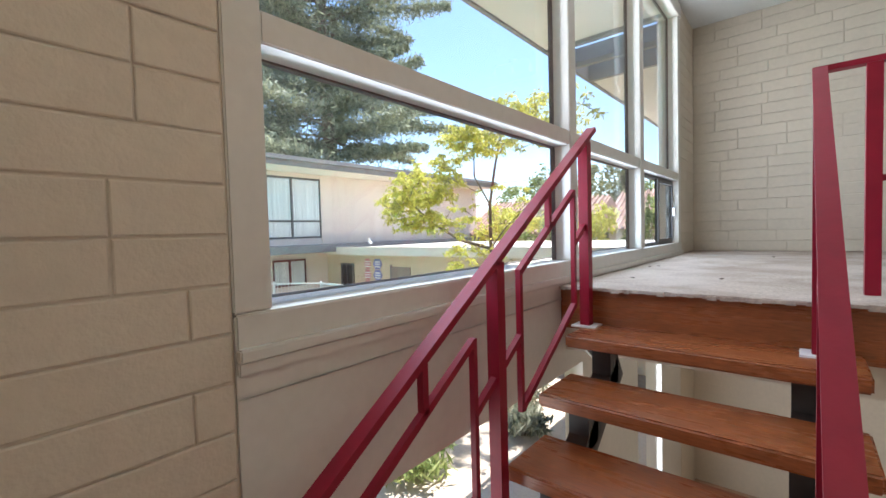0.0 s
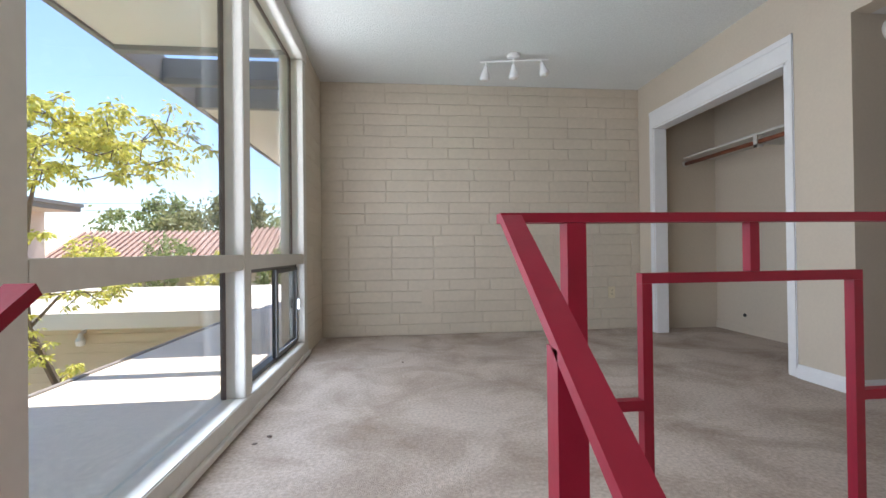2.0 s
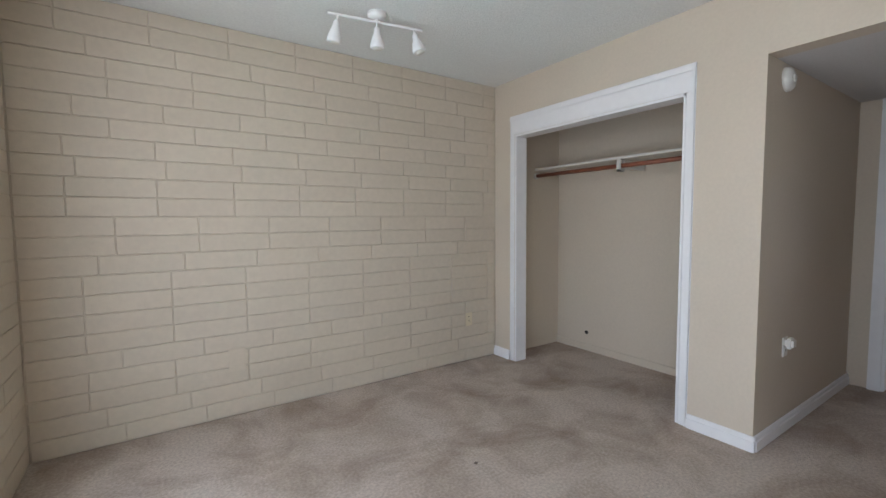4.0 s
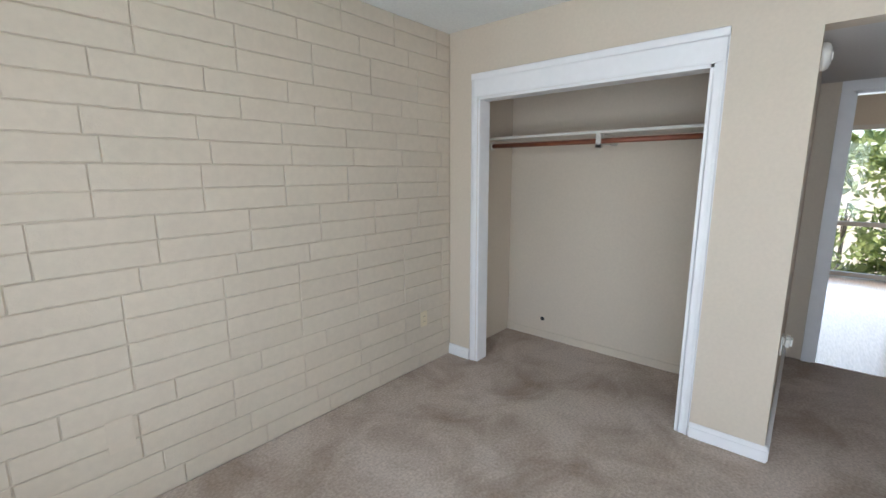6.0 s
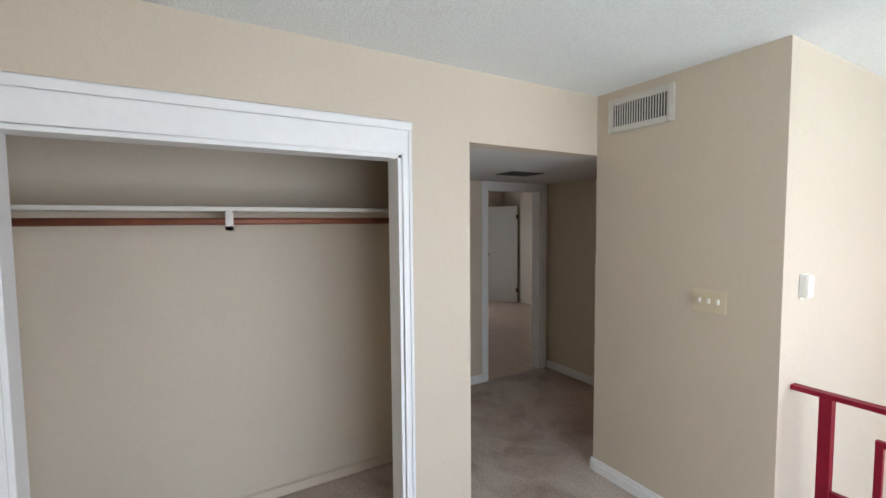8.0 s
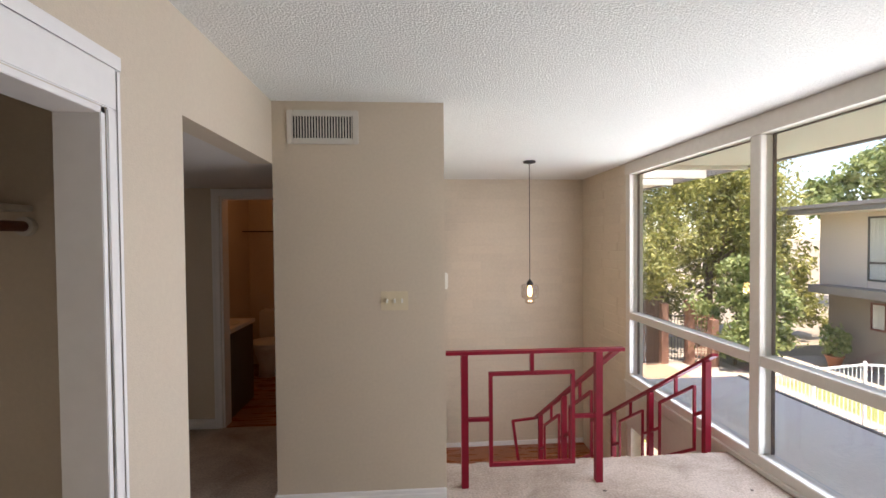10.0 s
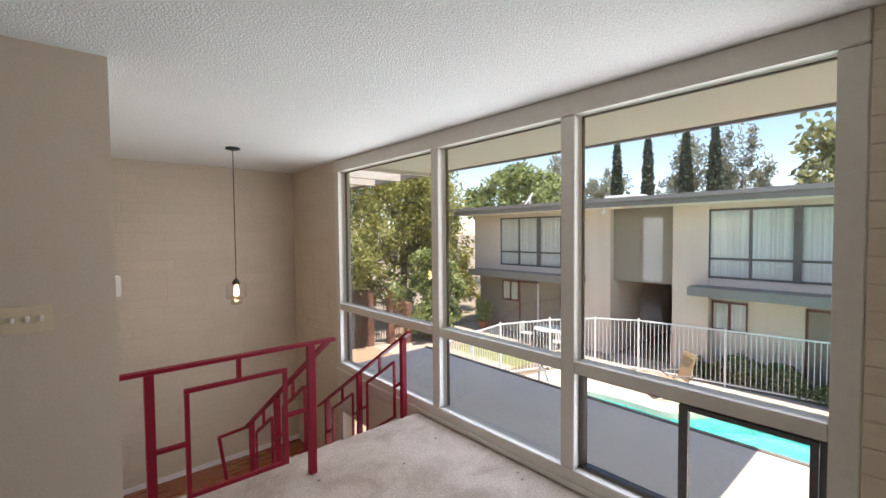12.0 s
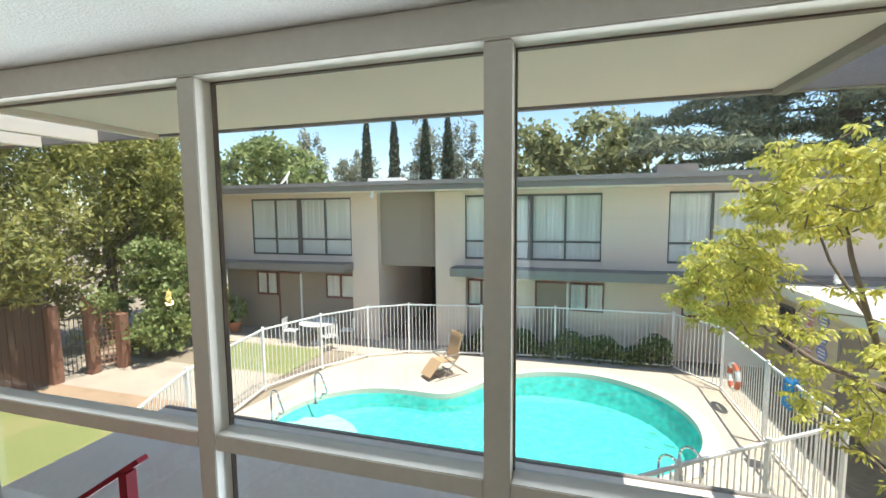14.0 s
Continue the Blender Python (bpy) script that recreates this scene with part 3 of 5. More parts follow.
bar("end_bar", Vector((1.24, -1.62, -0.47)) + o, Vector((1.14, -1.61, ZL)) + o, 0.03, 0.03, rr)


def landing_rail():
    r = thing("landing_railing", (1.6, 0.43, 0), "dark red square-tube railing with a rectangular frame", "railing", group="red stair railings")
    o = Vector((-1.6, -0.43, 0))

    def P(x, z):
        return Vector((x, 0.43, z)) + o
    bar("handrail", P(0.965, 0.877), P(XS - 0.002, 0.877), 0.045, 0.022, r)
    for x in (1.139, 2.03):
        bar("post", P(x, 0.865), P(x, 0.0), 0.045, 0.045, r)
    for a, b in (((1.299, 0.735), (1.871, 0.735)), ((1.299, 0.14), (1.871, 0.14)), ((1.3115, 0.1525), (1.3115, 0.7225)), ((1.8585, 0.1525), (1.8585, 0.7225)),
                 ((1.585, 0.7475), (1.585, 0.8655)), ((1.162, 0.44), (1.2995, 0.44)), ((1.8705, 0.44), (2.007, 0.44))):
        bar("inner_bar", P(*a), P(*b), 0.024, 0.024, r)
    return r


landing_rail()


# ---- closet fittings ----
sh = box_part("closet_shelf", (3.62, YH + 0.092, 1.715), (3.968, YB - 0.062, 1.735), M_FRAME, bevel=0.003)
tagged(sh, "cream painted shelf across the closet", "shelf")
rod = thing("closet_rod", (3.64, 2.6, 1.665), "dark varnished wooden closet rod on a centre bracket", "closet rod")
bm = bmesh.new()
bm_tube(bm, (0, -0.962, 0), (0, 0.955, 0), 0.0175, sides=16)
part("rod", bm, M_ROD, rod, smooth=True)
bm = bmesh.new()
bm_box(bm, (-0.035, 0.04, -0.045), (-0.018, 0.075, 0.049))
bm_box(bm, (-0.035, 0.04, -0.045), (0.03, 0.075, -0.02))
bm_box(bm, (0.02, 0.045, -0.02), (0.32, 0.07, 0.049))
bevel_all(bm, 0.004)
part("bracket", bm, M_FRAME, rod, "cream painted bracket")
for y in (-0.963, 0.938):
    bm = bmesh.new()
    bm_tube(bm, (0, y, 0), (0, y + 0.018, 0), 0.032, sides=16)
    part("socket", bm, M_FRAME, rod)
for name, z, r in (("wall_hole", 0.17, 0.022), ("wall_hole", 0.055, 0.012)):
    bm = bmesh.new()
    bm_lathe(bm, [(r, 0.0), (r * 0.8, -0.002), (r * 0.3, -0.004)], sides=10)
    bm.transform(Matrix.Translation((3.9685, 3.205, z)) @ pose(0, 0, 0, 0, -90, 0) @ Matrix.Diagonal((0.8, 1.0, 1, 1)))
    tagged(part(name, bm, M_BLACK), "small dark ragged hole in the closet plaster", "hole")


# ---- ceiling and wall fixtures ----
def track_light():
    t = thing("track_light", (1.70, 2.95, H), "white ceiling track light with three spot heads", "lamp")
    bm = bmesh.new()
    bm_lathe(bm, [(0.0, -0.035), (0.045, -0.035), (0.055, -0.02), (0.055, -0.001)])
    part("canopy", bm, M_TRIM, t, smooth=True)
    d = Vector((0.98, -0.16, 0)).normalized()
    bm = bmesh.new()
    bm_tube(bm, d * -0.28 + Vector((0, 0, -0.05)), d * 0.28 + Vector((0, 0, -0.05)), 0.008)
    part("bar", bm, M_TRIM, t)
    bm = bmesh.new()
    bm_tube(bm, (0, 0, -0.05), (0, 0, -0.034), 0.012)
    part("stem", bm, M_TRIM, t)
    for k, tilt in ((-0.225, 10), (0.0, 0), (0.225, -14)):
        bm = bmesh.new()
        bm_tube(bm, (0, 0, 0), (0, 0, -0.035), 0.006)
        bm_lathe(bm, [(0.013, -0.03), (0.018, -0.036), (0.020, -0.065), (0.030, -0.085), (0.040, -0.125), (0.040, -0.145), (0.034, -0.150), (0.03, -0.14), (0.0, -0.135)])
        bm.transform(Matrix.Translation(d * k + Vector((0, 0, -0.052))) @ pose(0, 0, 0, tilt, tilt * 0.6, 0))
        h = part("spot_head", bm, M_TRIM, t, smooth=True)
        bm = bmesh.new()
        bm_lathe(bm, [(0.0, -0.151), (0.030, -0.149), (0.033, -0.142)])
        bm.transform(Matrix.Translation(d * k + Vector((0, 0, -0.052))) @ pose(0, 0, 0, tilt, tilt * 0.6, 0))
        part("bulb", bm, M_PLASTIC, h, smooth=True)
    return t


track_light()


def pendant():
    p = thing("pendant_lamp", (1.12, -1.31, H), "clear glass pendant lamp on a black cord, lit", "lamp")
    bm = bmesh.new()
    bm_lathe(bm, [(0.0, -0.03), (0.02, -0.03), (0.065, -0.018), (0.065, -0.0005)])
    part("canopy", bm, M_BLACK, p, smooth=True)
    bm = bmesh.new()
    bm_tube(bm, (0, 0, -0.02), (0, 0, -1.27), 0.004, sides=8)
    part("cord", bm, M_BLACK, p)
    bm = bmesh.new()
    bm_lathe(bm, [(0.006, -1.255), (0.02, -1.275), (0.035, -1.295), (0.035, -1.315), (0.0, -1.315)])
    part("socket", bm, M_BLACK, p, smooth=True)
    bm = bmesh.new()
    bm_lathe(bm, [(0.03, -1.31), (0.085, -1.315), (0.092, -1.33), (0.092, -1.44), (0.085, -1.455), (0.05, -1.46), (0.055, -1.50), (0.035, -1.515), (0.0, -1.515)])
    g = part("glass_shade", bm, M_LAMPGLASS, p, smooth=True)
    g.visible_shadow = False
    bm = bmesh.new()
    bm_lathe(bm, [(0.0, -1.32), (0.011, -1.325), (0.020, -1.36), (0.022, -1.40), (0.016, -1.43), (0.0, -1.44)])
    part("bulb", bm, emitter("bulb_glow", (1.0, 0.62, 0.22), 9.0), p, smooth=True)
    return p


pendant()


def wall_vent():
    v = thing("wall_vent", (2.88, YS, 2.285), "cream wall air vent with dark vertical slots", "vent")
    box_part("backing", (-0.18, 0.0005, -0.068), (0.18, 0.004, 0.068), M_BLACK, v, 0)
    for lo, hi in (((-0.21, -0.10), (-0.175, 0.10)), ((0.175, -0.10), (0.21, 0.10)), ((-0.175, -0.10), (0.175, -0.065)), ((-0.175, 0.065), (0.175, 0.10))):
        box_part("frame", (lo[0], 0.0005, lo[1]), (hi[0], 0.016, hi[1]), M_FRAME, v, 0.004)
    bm0 = bmesh.new()
    bm_box(bm0, (-0.0028, 0.002, -0.066), (0.0028, 0.012, 0.066))
    first = part("slat", bm0, M_FRAME, v)
    n = 21
    for k in range(n):
        ob = first if k == 0 else new("slat", first.data)
        ob.parent = v
        ob.matrix_local = pose(-0.165 + 0.33 * k / (n - 1), 0, 0, 0, 0, 25)
    return v


wall_vent()


def plate(name, at, rz, w, h, mat, label, toggles=(), category="switch"):
    p = thing(name, at, label, category)
    p.rotation_euler = (0, 0, radians(rz))
    bm = bmesh.new()
    bm_box(bm, (-w / 2, 0.0005, -h / 2), (w / 2, 0.007, h / 2))
    bevel_all(bm, 0.003)
    part("cover_plate", bm, mat, p)
    for x, z, ww, hh, kind in toggles:
        bm = bmesh.new()
        if kind == "toggle":
            bm_box(bm, (x - ww / 2, 0.006, z - hh / 2), (x + ww / 2, 0.02, z + hh / 2))
            part("toggle", bm, M_PLASTIC, p)
        else:
            bm_box(bm, (x - ww / 2, 0.0065, z - hh / 2), (x + ww / 2, 0.0085, z + hh / 2))
            q = part("socket_face", bm, mat, p)
            bm = bmesh.new()
            for dx in (-0.007, 0.007):
                bm_box(bm, (x + dx - 0.0015, 0.008, z - 0.004), (x + dx + 0.0015, 0.0092, z + 0.008))
            part("slot", bm, M_BLACK, q)
    return p


plate("light_switch", (2.467, YS, 1.243), 0, 0.165, 0.115, M_ALMOND, "almond plastic three-gang toggle switch plate", [(-0.045, 0, 0.011, 0.024, "toggle"), (0, 0, 0.011, 0.024, "toggle"), (0.045, 0, 0.011, 0.024, "toggle")])
th = plate("thermostat", (XS, 0.36, 1.34), 90, 0.085, 0.12, M_PLASTIC, "small white thermostat box in the stairwell", (), "thermostat")
bm = bmesh.new()
bm_box(bm, (-0.036, 0.006, -0.052), (0.036, 0.032, 0.052))
bevel_all(bm, 0.005)
part("case", bm, M_PLASTIC, th)
plate("wall_outlet", (2.868, YB + 0.0, 0.372), 180, 0.072, 0.116, M_ALMOND, "almond plastic wall outlet on the block wall", [(0, 0.02, 0.034, 0.026, "s"), (0, -0.02, 0.034, 0.026, "s")], "outlet")
plate("blank_cover", (0.991, YB + 0.0, 0.366), 180, 0.10, 0.15, M_WALL, "painted-over blank cover plate on the block wall", (), "cover plate")

sd = thing("smoke_detector", (3.43, YH, 1.985), "round white smoke detector on the hallway wall", "detector")
bm = bmesh.new()
bm_lathe(bm, [(0.0, 0.036), (0.035, 0.036), (0.055, 0.028), (0.063, 0.015), (0.065, 0.0)])
bm.transform(pose(0, 0, 0, 90, 0, 0))
part("cover", bm, M_PLASTIC, sd, smooth=True)
bm = bmesh.new()
bm_lathe(bm, [(0.02, 0.036), (0.02, 0.042), (0.0, 0.042)])
bm.transform(pose(0, 0, 0, 90, 0, 0))
part("sensor", bm, M_PLASTIC, sd, smooth=True)
pl = plate("wall_outlet", (3.57, YH, 0.505), 180, 0.072, 0.116, M_PLASTIC, "white outlet with a plugged-in night light", [(0, -0.02, 0.034, 0.026, "s")], "outlet")
bm = bmesh.new()
bm_box(bm, (-0.035, 0.008, -0.005), (0.035, 0.05, 0.055))
bevel_all(bm, 0.012, 3)
part("plug", bm, M_PLASTIC, pl)


# ---- doors in the hall ----
def door_leaf(hinge, angle, width, label, knob_side=1):
    d = thing("door", (hinge[0], hinge[1], 0.012), label, "door")
    d.rotation_euler = (0, 0, radians(angle))
    leaf = box_part("leaf", (0, -0.0175, 0), (width, 0.0175, 1.965), M_DOOR, d, 0.003)
    for s in (-1, 1):
        bm = bmesh.new()
        bm_lathe(bm, [(0.026, 0.0), (0.026, 0.006), (0.010, 0.010), (0.010, 0.035), (0.026, 0.045), (0.028, 0.06), (0.018, 0.07), (0.0, 0.072)], sides=16)
        bm.transform(Matrix.Translation((width - 0.06, 0.0175 * s, 0.98)) @ pose(0, 0, 0, -90 * s, 0, 0))
        part("door_knob", bm, M_BRASS, d, "dark brass knob", smooth=True)
    for z in (0.25, 1.75):
        box_part("hinge", (-0.012, -0.02, z - 0.045), (0.03, 0.021, z + 0.045), M_BRASS, d, 0.002)
    return d


M_DOOR = material("door_paint", (0.66, 0.63, 0.58), 0.5, grain=20, vary=0.03, bump=0.05, stain=0.08)
door_leaf((4.97, D1[0] + 0.02, 0), 5, 0.78, "cream painted bedroom door standing open with dark hinges")
door_leaf((8.05, -2.90, 0), 45, 0.66, "white bedroom door standing half open")
rg = thing("return_grille", (4.1, 0.42, 2.07), "dark ceiling return grille in the hallway", "vent")
box_part("frame", (-0.14, -0.19, -0.012), (0.14, 0.19, -0.0005), M_FRAME, rg, 0.003)
for k in range(12):
    box_part("slat", (-0.12 + k * 0.0205, -0.165, -0.018), (-0.108 + k * 0.0205, 0.165, -0.0125), M_BLACK, rg, 0)
bl = thing("ceiling_light", (8.1, -2.25, 2.46), "white bedroom ceiling light", "lamp")
bm = bmesh.new()
bm_lathe(bm, [(0.0, -0.09), (0.11, -0.085), (0.15, -0.05), (0.15, -0.0005)])
part("shade", bm, M_PLASTIC, bl, smooth=True)


# bedroom windows
def plain_window(name, x, y0, y1, z0, z1, label, bar_z):
    w = thing(name, (x, (y0 + y1) / 2, z0), label, "window", kind="structure")
    a, b, h = y0 - (y0 + y1) / 2, y1 - (y0 + y1) / 2, z1 - z0
    for lo, hi in (((a, 0), (a + 0.05, h)), ((b - 0.05, 0), (b, h)), ((a, 0), (b, 0.06)), ((a, h - 0.06), (b, h)), ((a, bar_z - z0), (b, bar_z - z0 + 0.06))):
        box_part("window_frame", (-0.03, lo[0], lo[1]), (0.05, hi[0], hi[1]), M_FRAME, w, 0.003)
    p = box_part("pane", (0.01, a, 0), (0.014, b, h), M_GLASS, w, 0)
    p.visible_shadow = False
    return w


plain_window("window_2", 8.64, 0.47, 1.5, 0.02, 2.05, "tall bedroom window looking onto shrubs", 0.72)
plain_window("window_3", 8.64, -1.80, -1.15, 0.28, 2.0, "narrow bedroom window looking onto shrubs", 0.85)

# bathroom
van = thing("bathroom_vanity", (4.25, -1.07, 0), "dark wooden vanity with a pale top", "vanity")
box_part("cabinet", (-0.23, -0.28, 0), (0.248, 0.28, 0.78), M_DARKFRAME, van, 0.004)
box_part("countertop", (-0.25, -0.30, 0.78), (0.248, 0.30, 0.82), M_TRIM, van, 0.006)
bm = bmesh.new()
bm_lathe(bm, [(0.19, 0.828), (0.2, 0.822), (0.17, 0.822), (0.15, 0.80), (0.0, 0.785)], sides=24)
part("basin", bm, M_PLASTIC, van, smooth=True)
toi = thing("toilet", (4.12, -2.1, 0), "white ceramic toilet with a closed lid", "toilet")
bm = bmesh.new()
bm_lathe(bm, [(0.12, 0.0), (0.11, 0.15), (0.17, 0.33), (0.19, 0.38), (0.0, 0.38)], sides=24)
part("bowl", bm, M_PLASTIC, toi, smooth=True)
bm = bmesh.new()
bm_lathe(bm, [(0.195, 0.382), (0.2, 0.40), (0.19, 0.42), (0.0, 0.425)], sides=24)
part("lid", bm, M_PLASTIC, toi, smooth=True)
box_part("tank", (-0.2, -0.44, 0.38), (0.2, -0.25, 0.74), M_PLASTIC, toi, 0.02)
tw = thing("towel_shelf", (4.19, -2.558, 1.74), "wire towel shelf on the bathroom wall", "shelf")
for k in range(6):
    bm = bmesh.new()
    bm_tube(bm, (-0.3, 0.01 + 0.045 * k, 0), (0.3, 0.01 + 0.045 * k, 0), 0.006, sides=8)
    part("wire", bm, M_STEEL, tw)

# ---- outside: the eave, ledge and court ----
XE = -1.42
eave = thing("eave", (0, 0, 0), "pale stucco eave with open rafter bays and a grey fascia", "eave", kind="structure")
box_part("soffit", (XE, -1.42, 2.42), (-0.16, 2.97, 2.50), M_STUCCO, eave, 0)
box_part("soffit", (XE, 4.35, 2.42), (-0.16, 9.0, 2.50), M_STUCCO, eave, 0)
box_part("soffit", (XE, -9.0, 2.42), (-0.16, -2.9, 2.50), M_STUCCO, eave, 0)
box_part("fascia", (XE - 0.05, -9.0, 2.40), (XE, 9.0, 2.66), M_FASCIA, eave, 0.004)
for y in (2.99, 3.66, 4.30, -1.46, -2.15, -2.86):
    box_part("rafter", (XE, y - 0.035, 2.38), (-0.16, y + 0.035, 2.62), M_STUCCO if y < 0 else M_FASCIA, eave, 0.003)

ledge = boxes_part("ledge_roof", [((-1.62, -1.82, -0.24), (-0.145, 6.8, -0.10))], M_CONC)
structure(ledge, "flat concrete ledge roof under the window", "roof")
structure(box_part("ledge_fascia", (-1.66, -1.82, -0.30), (-1.62, 6.8, -0.085), M_FASCIA), "grey fascia of the ledge", "trim")


def pool_loop(grow=0.0, n=96, cx=-7.3, cy=0.1):
    """The kidney outline: two round lobes melted together."""
    lobes = ((-8.15, 2.2, 2.56), (-6.27, -2.39, 1.91))

    def f(x, y):
        return sum(r * r / ((x - a) ** 2 + (y - b) ** 2 + 1e-6) for a, b, r in lobes)
    pts = []
    for k in range(n):
        t = 2 * math.pi * k / n
        lo, hi = 0.2, 8.0
        for _ in range(40):
            m = (lo + hi) / 2
            if f(cx + m * math.cos(t), cy + m * math.sin(t)) > 1.25:
                lo = m
            else:
                hi = m
        pts.append((cx + (lo + grow) * math.cos(t), cy + (lo + grow) * math.sin(t)))
    return pts


def sheet_with_hole(name, outer, hole, z, mat):
    bm = bmesh.new()
    es = []
    for loop in (outer, hole):
        vs = [bm.verts.new((x, y, z)) for x, y in loop]
        es += [bm.edges.new((vs[i], vs[(i + 1) % len(vs)])) for i in range(len(vs))]
    bmesh.ops.triangle_fill(bm, edges=es, use_beauty=True)
    for fc in bm.faces:
        if fc.normal.z < 0:
            fc.normal_flip()
    me = bpy.data.meshes.new(name)
    bm.to_mesh(me)
    bm.free()
    me.materials.append(mat)
    return new(name, me)


R = 700.0
structure(sheet_with_hole("ground", [(-R, -R), (R, -R), (R, R), (-R, R)], pool_loop(0.1), ZG - 0.02, M_GROUND), "dry earth around the buildings", "ground")
structure(sheet_with_hole("pavement", [(-0.15, -3.9), (-0.15, 6.2), (-10.9, 6.2), (-12.4, 5.2), (-12.4, -4.6), (-9.9, -4.6), (-5.2, -5.4)], pool_loop(0.1), ZG, M_DECK), "sunlit concrete pool deck", "pavement")


def ring(name, inner, outer, z0, z1, mat):
    bm = bmesh.new()
    n = len(inner)
    rows = [[bm.verts.new((x, y, z)) for x, y in lp] for lp, z in ((inner, z0), (inner, z1), (outer, z1), (outer, z0))]
    for a, b in zip(rows, rows[1:]):
        for i in range(n):
            bm.faces.new((a[i], a[(i + 1) % n], b[(i + 1) % n], b[i]))
    return finish(name, bm, mat)


structure(ring("pool_coping", pool_loop(0.0), pool_loop(0.32), ZG - 0.12, ZG + 0.03, M_COPING), "pale rounded pool coping", "coping")
bm = bmesh.new()
lp = pool_loop(0.02)
top = [bm.verts.new((x, y, ZG - 0.05)) for x, y in lp]
cxp, cyp = -7.0, 0.0

rows = [top]
for k in range(5):
    s = (0.05, 0.10, 0.35, 0.6, 0.85)[k]
    row = []
    for x, y in lp:
        bx_, by_ = x + (cxp - x) * s, y + (cyp - y) * s
        row.append(bm.verts.new((bx_, by_, ZG - (0.42, 0.50, 0.52, 0.52, 0.52)[k] - 0.28 / (1 + math.exp(-2 * (by_ - 0.8))))))
    rows.append(row)
for ra, rb in zip(rows, rows[1:]):
    for i in range(len(lp)):
        bm.faces.new((ra[i], ra[(i + 1) % len(lp)], rb[(i + 1) % len(lp)], rb[i]))
mid = bm.verts.new((cxp, cyp, ZG - 0.60))
for i in range(len(lp)):
    bm.faces.new((rows[-1][i], rows[-1][(i + 1) % len(lp)], mid))
structure(finish("pool_basin", bm, M_POOL), "turquoise plastered pool basin", "pool")
for k in range(3):
    bm = bmesh.new()
    r0 = 0.78 + 0.42 * (2 - k)
    vs = [(-5.65 + r0 * 1.1 * math.cos(a), -3.75 + r0 * math.sin(a)) for a in [2 * math.pi * i / 32 for i in range(32)]]
    f = bm.faces.new([bm.verts.new((x, y, ZG - 1.2)) for x, y in vs])
    r = bmesh.ops.extrude_face_region(bm, geom=[f])
    for v in r["geom"]:
        if isinstance(v, bmesh.types.BMVert):
            v.co.z = ZG - 0.42 + 0.12 * k
    structure(part("pool_step", bm, M_POOLSTEP), "pale rounded underwater pool step", "step")
bm = bmesh.new()
bm.faces.new([bm.verts.new((x, y, ZG - 0.09)) for x, y in pool_loop(0.01)])
water = finish("water", bm, M_WATER)
water.visible_shadow = False
structure(water, "clear turquoise pool water with small ripples", "water")

structure(boxes_part("lawn", [((-4.8, -12.5, ZG - 0.019), (-0.2, -5.6, ZG + 0.004)), ((-10.6, -8.9, ZG - 0.019), (-8.4, -5.6, ZG + 0.004))], M_GRASS), "patchy sunlit lawn beside the pool", "lawn")
structure(boxes_part("walkway", [((-12.4, -11.5, ZG - 0.018), (-10.6, -4.6, ZG + 0.008)), ((-8.4, -13.0, ZG - 0.018), (-6.3, -5.6, ZG + 0.006))], M_PATH), "pale dusty concrete walkway", "pavement")
structure(boxes_part("soil_bed", [((-6.3, -13.0, ZG - 0.018), (-4.8, -5.6, ZG + 0.005))], M_TANSOIL), "bare tan soil strip between path and lawn", "ground")


